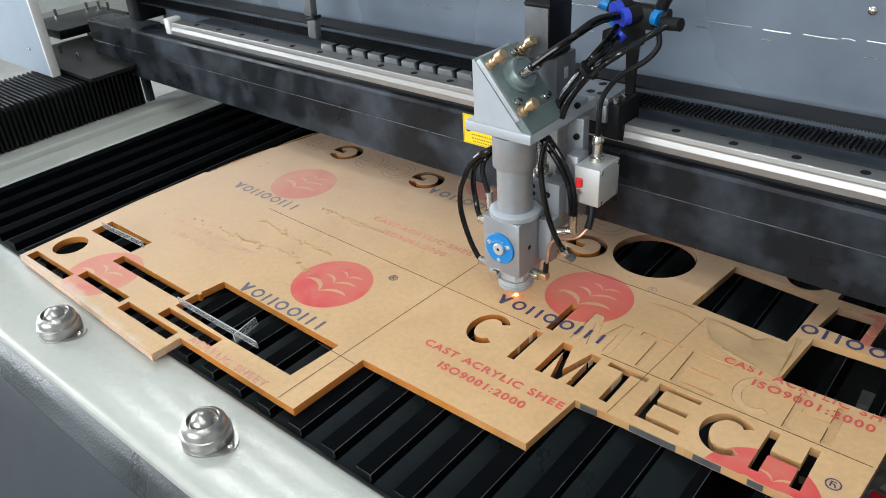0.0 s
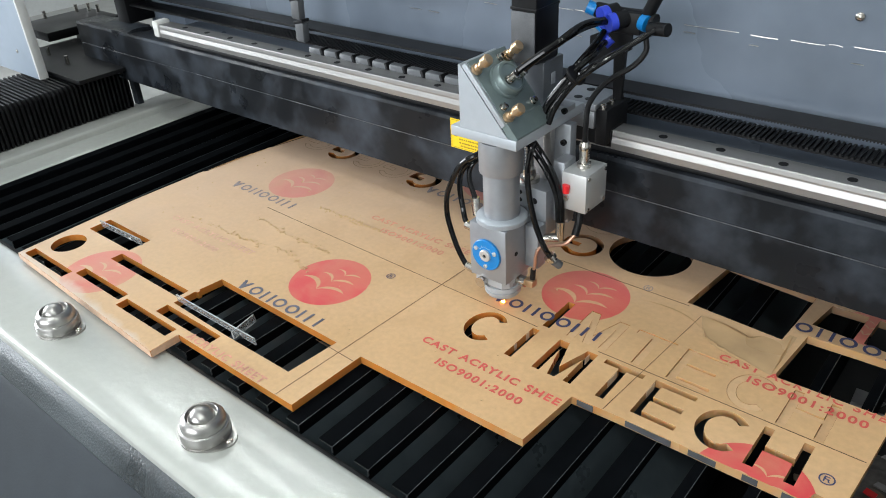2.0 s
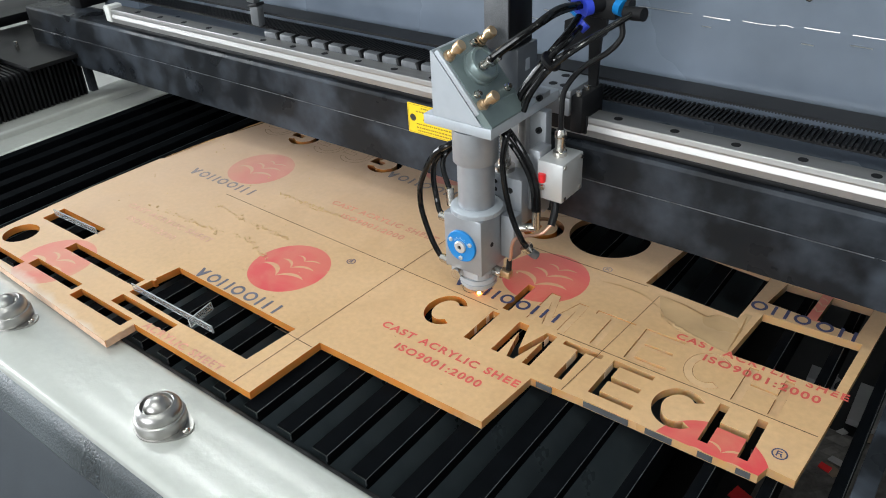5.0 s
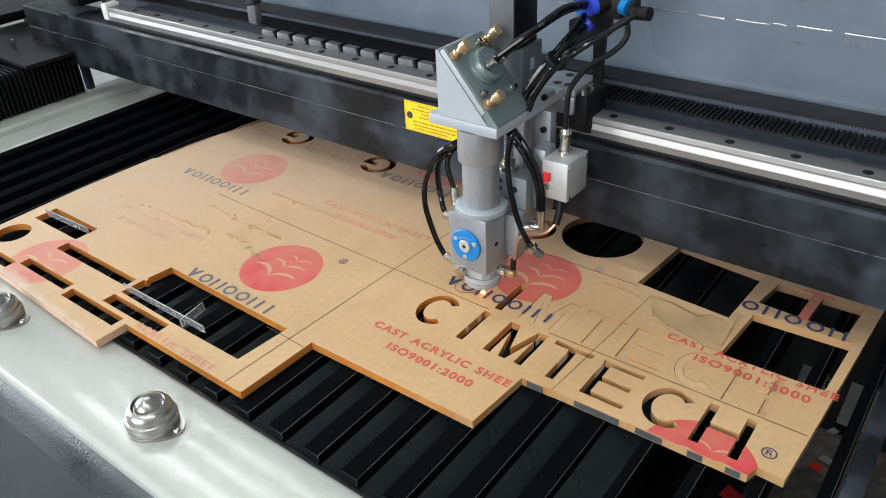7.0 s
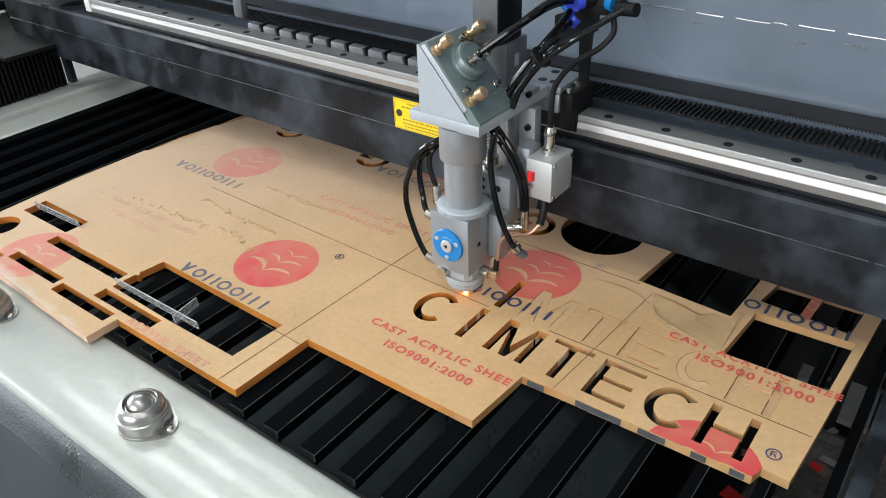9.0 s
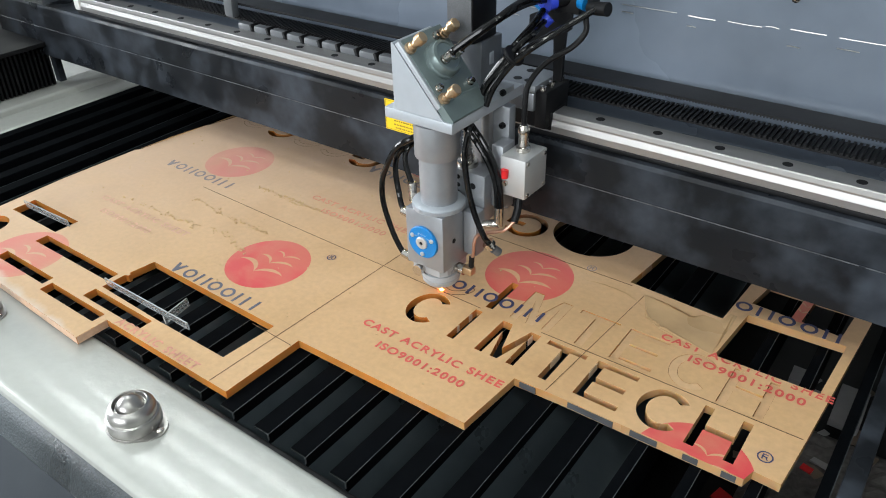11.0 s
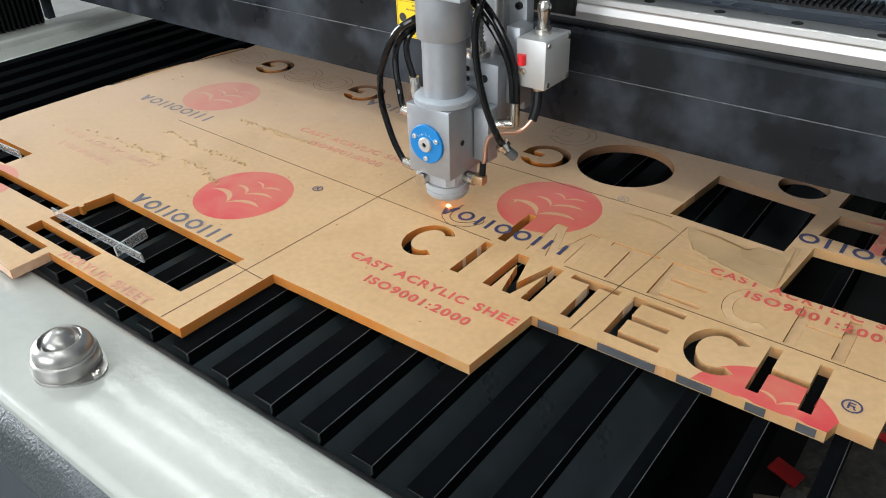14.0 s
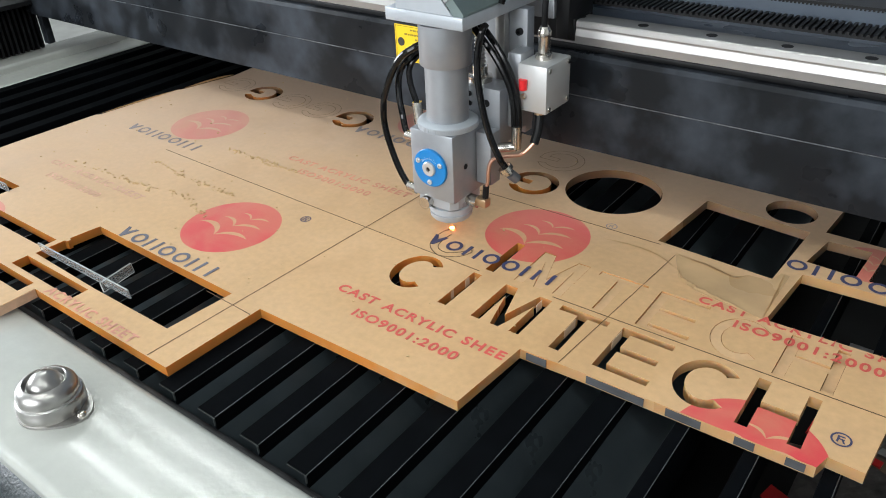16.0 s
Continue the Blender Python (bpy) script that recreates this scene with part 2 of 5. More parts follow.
def edge_material():
    """Laser-cut acrylic edge: amber where the film tints it, clearer and glossier along the right part of the sheet."""
    m = mat("amber_acrylic_edge", (0.54, 0.21, 0.048), 0.2, vary=0.3, scale=25, big=9, coat=0.5, stretch=(1, 1, 0.2))
    n, l = m.node_tree.nodes, m.node_tree.links
    b = n["Principled BSDF"]
    base = b.inputs["Base Color"].links[0].from_socket
    tc, sep = n.new("ShaderNodeTexCoord"), n.new("ShaderNodeSeparateXYZ")
    l.new(tc.outputs["Object"], sep.inputs[0])
    blotch = n.new("ShaderNodeTexNoise")
    blotch.inputs["Scale"].default_value, blotch.inputs["Detail"].default_value = 45, 2
    l.new(tc.outputs["Object"], blotch.inputs["Vector"])
    reach = n.new("ShaderNodeMath")
    reach.operation, reach.inputs[1].default_value = "MULTIPLY_ADD", 0.3
    l.new(blotch.outputs["Fac"], reach.inputs[0]), l.new(sep.outputs[0], reach.inputs[2])
    span = n.new("ShaderNodeMapRange")
    span.inputs["From Min"].default_value, span.inputs["From Max"].default_value, span.inputs["To Max"].default_value = 0.26, 0.42, 0.85
    l.new(reach.outputs[0], span.inputs["Value"])
    mix = n.new("ShaderNodeMix")
    mix.data_type = "RGBA"
    l.new(span.outputs[0], mix.inputs[0]), l.new(base, mix.inputs[6])
    mix.inputs[7].default_value = (0.52, 0.325, 0.165, 1)
    # darker and greyer at the back right, round the disc-shaped holes
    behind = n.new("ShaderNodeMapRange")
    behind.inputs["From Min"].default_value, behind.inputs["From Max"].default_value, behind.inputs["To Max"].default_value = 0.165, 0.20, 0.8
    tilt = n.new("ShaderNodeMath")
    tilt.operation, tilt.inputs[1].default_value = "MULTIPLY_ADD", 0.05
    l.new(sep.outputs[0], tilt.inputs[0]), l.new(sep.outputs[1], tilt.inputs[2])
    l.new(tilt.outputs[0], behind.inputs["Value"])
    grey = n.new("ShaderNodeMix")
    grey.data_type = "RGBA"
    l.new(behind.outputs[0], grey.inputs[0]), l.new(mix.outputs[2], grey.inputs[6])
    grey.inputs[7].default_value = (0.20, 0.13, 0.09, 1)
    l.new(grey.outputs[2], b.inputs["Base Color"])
    b.inputs["Subsurface Weight"].default_value = 0.55
    b.inputs["Subsurface Radius"].default_value = (1.0, 0.55, 0.25)
    b.inputs["Subsurface Scale"].default_value = 0.008
    return m


FILM = film_material()
EDGE = edge_material()
BARE = mat("bare_acrylic", (0.55, 0.365, 0.20), 0.32, vary=0.25, scale=30, coat=0.4)
CLEAR = clear("clear_acrylic", (0.90, 0.92, 0.92), 0.1)
PEACH = mat("peach_lit_edge", (0.62, 0.40, 0.27), 0.4, vary=0.3, scale=90, big=20)
FROST = mat("sawn_clear_edge", (0.34, 0.36, 0.36), 0.3, vary=0.4, scale=150)
FLAP = mat("torn_kraft_paper", (0.62, 0.43, 0.23), 0.6, vary=0.15)
PALE_SCRAP = mat("dusty_acrylic", (0.30, 0.29, 0.29), 0.35, vary=0.15)
GLINT = mat("painted_cut_glint", (0.80, 0.62, 0.45), 0.12, vary=0.12, scale=200, coat=0.8)
TRAY_SCRAP = mat("dusty_brown_scrap", (0.20, 0.15, 0.11), 0.7, vary=0.4, scale=60)
TRAY_DUST = mat("grey_cutting_dust", (0.115, 0.105, 0.10), 0.85, vary=0.55, scale=140, big=30, bump=0.6, bscale=220)
SMOKY = mat("see_through_edge", (0.085, 0.085, 0.09), 0.12, vary=0.3, scale=60, coat=0.5)
KERF = mat("scorched_kerf", (0.10, 0.055, 0.02), 0.6)
RED_INK = mat("red_ink", (0.62, 0.10, 0.08), 0.5, vary=0.25, scale=200)
PALE_RED_INK = mat("pale_red_ink", (0.63, 0.28, 0.19), 0.5, vary=0.35, scale=200)
FAINT_RED_INK = mat("rubbed_red_ink", (0.66, 0.40, 0.29), 0.5, vary=0.3, scale=90)
SCORE = mat("brown_scored_line", (0.30, 0.17, 0.085), 0.5, vary=0.3)
BLUE_INK = mat("blue_black_ink", (0.05, 0.055, 0.125), 0.5, vary=0.3, scale=200)
WORN_INK = mat("worn_blue_ink", (0.12, 0.12, 0.16), 0.5, vary=0.35, scale=150)
FADED_INK = mat("faded_blue_ink", (0.26, 0.225, 0.235), 0.5, vary=0.3, scale=200)
BLACK = mat("black_paint", (0.0115, 0.0135, 0.0165), 0.44, vary=0.95, scale=22, big=13, bump=0.1, bscale=60, rvary=0.24, spec=0.16)
for nd in BLACK.node_tree.nodes:
    # pale bluish scuffs in the paint
    if nd.type == "VALTORGB":
        nd.color_ramp.elements[0].position, nd.color_ramp.elements[1].position = 0.45, 0.62
        nd.color_ramp.elements[0].color, nd.color_ramp.elements[1].color = (0.010, 0.0115, 0.014, 1), (0.044, 0.052, 0.065, 1)
BLACK_DULL = mat("dull_black", (0.008, 0.008, 0.009), 0.5, vary=0.3, spec=0.2)
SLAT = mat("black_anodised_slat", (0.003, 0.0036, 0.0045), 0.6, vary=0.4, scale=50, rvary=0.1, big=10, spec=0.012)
SLAT_EDGE = mat("pale_slat_edge", (0.05, 0.056, 0.06), 0.4, vary=0.95, scale=120, big=30)
CREASE_SHINE = mat("crease_highlight", (0.15, 0.16, 0.17), 0.4, metal=0.5, vary=0.7, scale=200, big=30)
# paler than SLAT: the lit band between slats is put into this colour
SLAT_FOOT = mat("lit_slat_foot", (0.085, 0.105, 0.118), 0.34, metal=0.6, vary=0.35, scale=20, big=12, rvary=0.1)
WHITE = mat("cream_white_powder_coat", (0.455, 0.463, 0.43), 0.22, vary=0.05, scale=80, bump=0.42, bscale=75, coat=0.5, rvary=0.03, big=8)
APRON = mat("dark_grey_textured_coat", (0.032, 0.040, 0.045), 0.36, vary=0.8, scale=420, bump=0.6, bscale=420)
APRON_SMOOTH = mat("dark_grey_paint", (0.027, 0.033, 0.040), 0.55, vary=0.12, scale=30, bump=0.1, bscale=300, spec=0.25)
HOUSING = mat("blue_grey_sheet_metal", (0.135, 0.162, 0.205), 0.3, vary=0.16, scale=14, big=3.5, bump=0.12, bscale=140, rvary=0.12)
PANEL = mat("pale_blue_grey_panel", (0.34, 0.40, 0.48), 0.45, vary=0.06)
STEEL = mat("ground_steel", (0.40, 0.392, 0.385), 0.42, metal=0.85, vary=0.22, scale=60, big=12, rvary=0.12, stretch=(0.03, 1, 1))
CHROME = mat("bright_pressed_steel", (0.44, 0.425, 0.41), 0.33, metal=1.0, vary=0.14, rvary=0.06)
NICKEL = mat("nickel_fitting", (0.62, 0.58, 0.53), 0.25, metal=1.0, vary=0.12)
ALU = mat("grey_anodised_aluminium", (0.33, 0.345, 0.37), 0.42, metal=0.55, vary=0.07, scale=120, big=14, rvary=0.06)
# darker ALU: the motor bracket's shade is put into this colour
ALU_DARK = mat("dark_and_shaded_aluminium", (0.16, 0.17, 0.185), 0.45, metal=0.5, vary=0.08, scale=100)
MOTOR_FACE = mat("speckled_grey_casting", (0.085, 0.088, 0.095), 0.5, metal=0.3, vary=0.45, scale=900, big=60, bump=0.3, bscale=900)
ALU_PALE = mat("pale_anodised_aluminium", (0.44, 0.47, 0.51), 0.45, metal=0.35, vary=0.05, scale=120, rvary=0.05)
ALU_GREEN = mat("green_grey_anodised_aluminium", (0.20, 0.25, 0.25), 0.42, metal=0.45, vary=0.1, scale=80)
BOX_ALU = mat("silver_box_aluminium", (0.56, 0.56, 0.56), 0.38, metal=0.5, vary=0.05)
BRASS = mat("brass", (0.60, 0.43, 0.27), 0.34, metal=0.85, vary=0.14)
COPPER = mat("copper_tube", (0.62, 0.36, 0.26), 0.3, metal=0.8, vary=0.1)
BLUE = mat("blue_plastic", (0.004, 0.185, 0.50), 0.35, vary=0.06)
DEEP_BLUE = mat("deep_blue_plastic", (0.03, 0.06, 0.55), 0.35, vary=0.06)
RED = mat("red_plastic", (0.72, 0.02, 0.025), 0.35, vary=0.06)
HOSE = mat("glossy_black_hose", (0.006, 0.006, 0.0065), 0.11, vary=0.2, rvary=0.03, spec=0.35)
CHAIN = mat("grey_chain_plastic", (0.085, 0.09, 0.098), 0.42, vary=0.25, scale=70)
RUBBER = mat("black_rubber", (0.007, 0.007, 0.008), 0.45, vary=0.3, scale=60, spec=0.25)
BELLOWS = mat("black_bellows_cloth", (0.007, 0.007, 0.008), 0.55, vary=0.3, scale=90, bump=0.2, spec=0.22)
YELLOW = mat("yellow_label", (0.86, 0.60, 0.02), 0.4, vary=0.05)
LABEL_FAINT = mat("thin_label_ink", (0.30, 0.20, 0.02), 0.5)
LABEL_INK = mat("black_label_ink", (0.03, 0.03, 0.03), 0.5)
PALE = mat("white_plastic", (0.72, 0.72, 0.70), 0.45)
PAINT_WALL = mat("hall_wall_paint", (0.55, 0.56, 0.56), 0.7, vary=0.08)
CONCRETE = mat("grey_concrete", (0.27, 0.27, 0.26), 0.6, vary=0.2, scale=10, bump=0.2)
SPARK = glow("white_hot_spark", (1.0, 0.38, 0.10), 24000)
FLAME = glow("orange_flame", (1.0, 0.24, 0.04), 80)
TUBE_GLOW = glow("batten_diffuser", (0.9, 1.0, 0.97), 5)


# ---- mesh helpers ----
def box(bm, x0, x1, y0, y1, z0, z1, bevel=0.0, m=None):
    vs = [bm.verts.new((x, y, z)) for z in (z0, z1) for y in (y0, y1) for x in (x0, x1)]
    fs = [bm.faces.new([vs[i] for i in q]) for q in ((0, 2, 3, 1), (4, 5, 7, 6), (0, 1, 5, 4), (2, 6, 7, 3), (0, 4, 6, 2), (1, 3, 7, 5))]
    if bevel:
        es = list({e for f in fs for e in f.edges})
        r = bmesh.ops.bevel(bm, geom=es, offset=bevel, segments=2, affect="EDGES", profile=0.5)
        vs = list({v for f in r["faces"] for v in f.verts} | {v for v in vs if v.is_valid})
    if m is not None:
        bmesh.ops.transform(bm, matrix=m, verts=[v for v in vs if v.is_valid])
    return bm


def prism(bm, pts, axis, lo, hi):
    """A closed outline in the plane across the axis, drawn out from lo to hi. x: points are (y, z); y: (x, z); z: (x, y)."""
    put = {"x": lambda a, b, c: (c, a, b), "y": lambda a, b, c: (a, c, b), "z": lambda a, b, c: (a, b, c)}[axis]
    low, high = [bm.verts.new(put(a, b, lo)) for a, b in pts], [bm.verts.new(put(a, b, hi)) for a, b in pts]
    bm.faces.new(low), bm.faces.new(high)
    for i in range(len(pts)):
        j = (i + 1) % len(pts)
        bm.faces.new((low[i], low[j], high[j], high[i]))
    bmesh.ops.recalc_face_normals(bm, faces=bm.faces)
    return bm


def lathe(bm, prof, seg=32, m=None):
    """A profile of (radius, height) turned round z."""
    rings = []
    for r, z in prof:
        rings.append([bm.verts.new((r * math.cos(2 * math.pi * i / seg), r * math.sin(2 * math.pi * i / seg), z)) for i in range(seg)])
    for a, b in zip(rings, rings[1:]):
        for i in range(seg):
            j = (i + 1) % seg
            bm.faces.new((a[i], a[j], b[j], b[i]))
    for ring in (rings[0], rings[-1]):
        if (ring[0].co - ring[seg // 2].co).length > 1e-6:
            bm.faces.new(ring)
    bmesh.ops.recalc_face_normals(bm, faces=bm.faces)
    if m is not None:
        bmesh.ops.transform(bm, matrix=m, verts=[v for r in rings for v in r])
    return bm


def rod(bm, p, q, r, seg=16, r2=None):
    p, q = Vector(p), Vector(q)
    m = Matrix.Translation(p) @ (q - p).to_track_quat("Z", "Y").to_matrix().to_4x4()
    return lathe(bm, [(r, 0), (r2 or r, (q - p).length)], seg, m)


def smooth_line(pts, steps=8):
    """A rounded run through the points (Catmull-Rom)."""
    pts = [Vector(p) for p in pts]
    out, ext = [], [2 * pts[0] - pts[1], *pts, 2 * pts[-1] - pts[-2]]
    for i in range(1, len(ext) - 2):
        a, b, c, d = ext[i - 1:i + 3]
        for k in range(steps):
            t = k / steps
            out.append(0.5 * (2 * b + (c - a) * t + (2 * a - 5 * b + 4 * c - d) * t ** 2 + (3 * b - a - 3 * c + d) * t ** 3))
    return out + [pts[-1]]


def pipe(bm, pts, r, seg=10, steps=8):
    line = smooth_line(pts, steps)
    rings, up = [], Vector((0.31, 0.2, 0.93))
    for i, p in enumerate(line):
        d = (line[min(i + 1, len(line) - 1)] - line[max(i - 1, 0)]).normalized()
        u = (up - d * up.dot(d)).normalized()
        v, up = d.cross(u), u
        rings.append([bm.verts.new(p + r * (u * math.cos(2 * math.pi * k / seg) + v * math.sin(2 * math.pi * k / seg))) for k in range(seg)])
    for a, b in zip(rings, rings[1:]):
        for i in range(seg):
            j = (i + 1) % seg
            bm.faces.new((a[i], a[j], b[j], b[i]))
    bm.faces.new(rings[0]), bm.faces.new(rings[-1])
    bmesh.ops.recalc_face_normals(bm, faces=bm.faces)
    return bm


def mesh_of(name, bm, material, smooth=35):
    me = bpy.data.meshes.new(name)
    bm.to_mesh(me)
    bm.free()
    me.materials.append(material)
    if smooth:
        me.shade_smooth()
        me.set_sharp_from_angle(angle=radians(smooth))
    return me


def part(name, bm, material, parent=None, label="", m=None, smooth=35):
    ob = new(name, mesh_of(name, bm, material, smooth))
    if parent is not None:
        ob.parent = parent
    if m is not None:
        ob.matrix_basis = m
    return tagged(ob, label)


def thing(name, label, category, group="", m=None, kind=""):
    ob = tagged(new(name), label, category, group, kind)
    ob.empty_display_size = 0.05
    if m is not None:
        ob.matrix_basis = m
    return ob


def B():
    return bmesh.new()


def plate_mesh(name, outlines, z0, z1, top, side, bevel=0.0):
    """A flat plate with holes: outlines in metres, even-odd filled, drawn out from z0 to z1."""
    cu = bpy.data.curves.new(name, "CURVE")
    cu.dimensions, cu.fill_mode, cu.extrude, cu.bevel_depth, cu.offset = "2D", "BOTH", (z1 - z0) / 2 - bevel, bevel, -bevel
    for pts in outlines:
        sp = cu.splines.new("POLY")
        sp.points.add(len(pts) - 1)
        for q, (x, y) in zip(sp.points, pts):
            q.co = (x, y, 0, 1)
        sp.use_cyclic_u = True
    ob = new(name, cu)
    bpy.context.view_layer.update()
    me = bpy.data.meshes.new_from_object(ob.evaluated_get(bpy.context.evaluated_depsgraph_get()))
    bpy.data.objects.remove(ob)
    bpy.data.curves.remove(cu)
    bm = bmesh.new()
    bm.from_mesh(me)
    bmesh.ops.remove_doubles(bm, verts=bm.verts, dist=1e-6)
    bm.to_mesh(me)
    bm.free()
    me.name = name
    me.materials.clear()
    me.materials.append(top), me.materials.append(side)
    for v in me.vertices:
        v.co.z += (z0 + z1) / 2
    for f in me.polygons:
        f.use_smooth = False
        f.material_index = 0 if f.normal.z > 0.7 else 1
    return me


def rect(x0, x1, y0, y1):
    return [(x0, y0), (x1, y0), (x1, y1), (x0, y1)]


def ring_pts(cx, cy, rx, ry, n=40, a0=0, a1=360):
    return [(cx + rx * math.cos(radians(a0 + (a1 - a0) * i / n)), cy + ry * math.sin(radians(a0 + (a1 - a0) * i / n))) for i in range(n + (a1 - a0 < 360))]


def glyph(kind, x, y, w, h, s):
    """The outline of a bold sans letter: its lower left corner, width, height and stroke; level bars are thinner."""
    f = s * 0.78
    if kind == "I":
        return rect(x, x + s, y, y + h)
    if kind == "T":
        a, b = x + w / 2 - s / 2, x + w / 2 + s / 2
        return [(a, y), (b, y), (b, y + h - f), (x + w, y + h - f), (x + w, y + h), (x, y + h), (x, y + h - f), (a, y + h - f)]
    if kind == "E":
        m0, m1 = y + h / 2 - f / 2, y + h / 2 + f / 2
        return [(x, y), (x + w, y), (x + w, y + f), (x + s, y + f), (x + s, m0), (x + w * 0.92, m0), (x + w * 0.92, m1), (x + s, m1),
                (x + s, y + h - f), (x + w, y + h - f), (x + w, y + h), (x, y + h)]
    if kind == "H":
        m0, m1 = y + h / 2 - f / 2, y + h / 2 + f / 2
        return [(x, y), (x + s, y), (x + s, m0), (x + w - s, m0), (x + w - s, y), (x + w, y), (x + w, y + h), (x + w - s, y + h),
                (x + w - s, m1), (x + s, m1), (x + s, y + h), (x, y + h)]
    if kind == "M":
        c = x + w / 2
        return [(x, y), (x + s, y), (x + s, y + h * 0.72), (c - s * 0.45, y), (c + s * 0.45, y), (x + w - s, y + h * 0.72), (x + w - s, y),
                (x + w, y), (x + w, y + h), (x + w - s * 1.35, y + h), (c, y + h * 0.3), (x + s * 1.35, y + h), (x, y + h)]
    if kind == "C":
        cx, cy = x + w / 2, y + h / 2
        return ring_pts(cx, cy, w / 2, h / 2, 30, 42, 318) + ring_pts(cx, cy, w / 2 - s, h / 2 - s, 30, 312, 48) 


def gee(cx, cy, r, s):
    """A round G: an open ring with a bar turned in."""
    q = r - s
    pts = ring_pts(cx, cy, r, r, 30, 35, 345) + [(cx + r * 0.97, cy + s * 0.55), (cx + r * 0.1, cy + s * 0.55), (cx + r * 0.1, cy - s * 0.45), (cx + q * 0.9, cy - s * 0.45)] + ring_pts(cx, cy, q, q, 28, 335, 45)
    return [(2 * cx - x, 2 * cy - y) for x, y in pts]


def shrunk(pts, d):
    """The outline drawn in by d on every side (outline runs counter-clockwise)."""
    out, n = [], len(pts)
    if sum(a[0] * b[1] - b[0] * a[1] for a, b in zip(pts, pts[1:] + pts[:1])) < 0:
        pts = pts[::-1]
    for i in range(n):
        a, b, c = Vector(pts[i - 1]), Vector(pts[i]), Vector(pts[(i + 1) % n])
        e, f = (b - a).normalized(), (c - b).normalized()
        m = Vector((-e.y, e.x)) + Vector((-f.y, f.x))
        k = max(0.35, m.length_squared / 2)
        out.append(tuple(b + m * (d / k)))
    return out


# ---- the hall round the machine ----
FLOOR_Z = -0.9


def hall():
    b = B()
    box(b, -6.2, 6.2, -6.2, 6.2, FLOOR_Z - 0.2, FLOOR_Z)
    tagged(part("floor", b, CONCRETE, smooth=0), "grey concrete floor of the workshop hall", "floor", kind="structure")
    b = B()
    box(b, -6.2, 6.2, -6.2, 6.2, 3.6, 3.8)
    tagged(part("ceiling", b, PAINT_WALL, smooth=0), "pale painted ceiling of the workshop hall", "ceiling", kind="structure")

    def wall(name, m, w0, w1):
        bb = B()
        z0, z1 = 0.3, 2.7
        box(bb, -6.0, w0, -0.1, 0.1, FLOOR_Z, 3.6), box(bb, w1, 6.0, -0.1, 0.1, FLOOR_Z, 3.6)
        box(bb, w0, w1, -0.1, 0.1, FLOOR_Z, z0), box(bb, w0, w1, -0.1, 0.1, z1, 3.6)
        tagged(part(name, bb, PAINT_WALL, m=m, smooth=0), "pale painted hall wall with a wide window opening", "wall", kind="structure")

    wall("wall_south", pose(0, -6.1, 0), -2.6, 1.8)
    wall("wall_west", pose(-6.1, 0, 0, 0, 0, -90), 0.0, 3.6)
    for name, m in (("wall_north", pose(0, 6.1, 0)), ("wall_east", pose(6.1, 0, 0, 0, 0, 90))):
        b = B()
        box(b, -6.0, 6.0, -0.1, 0.1, FLOOR_Z, 3.6)
        tagged(part(name, b, PAINT_WALL, m=m, smooth=0), "plain pale painted hall wall", "wall", kind="structure")
    for bx, by in BATTENS_AND_FILL:
        t = thing("ceiling_light", "long white ceiling batten with a lit diffuser, some added as unseen fill", "lamp", "battens on the ceiling", pose(bx, by, 3.6))
        b = B()
        box(b, -1.12, 1.12, -0.05, 0.05, -0.05, 0, 0.005)
        part("body", b, PALE, t)
        b = B()
        box(b, -1.1, 1.1, -0.04, 0.04, -0.075, -0.052, 0.006)
        part("diffuser", b, TUBE_GLOW, t, "glowing milky diffuser")


hall()

# ---- the machine's bed ----
SHEET_T = 0.009
RAIL_Z = -0.013
BED_X0, BED_X1, BED_Y0, BED_Y1 = -0.785, 0.95, -0.253, 1.15


def rounded_section(y0, y1, z0, z1, r, n=5):
    pts = [(y0, z0), (y1, z0)]
    pts += [(y1 - r + r * math.cos(radians(a)), z1 - r + r * math.sin(radians(a))) for a in np.linspace(0, 90, n)]
    pts += [(y0 + r + r * math.cos(radians(a)), z1 - r + r * math.sin(radians(a))) for a in np.linspace(90, 180, n)]
    return pts


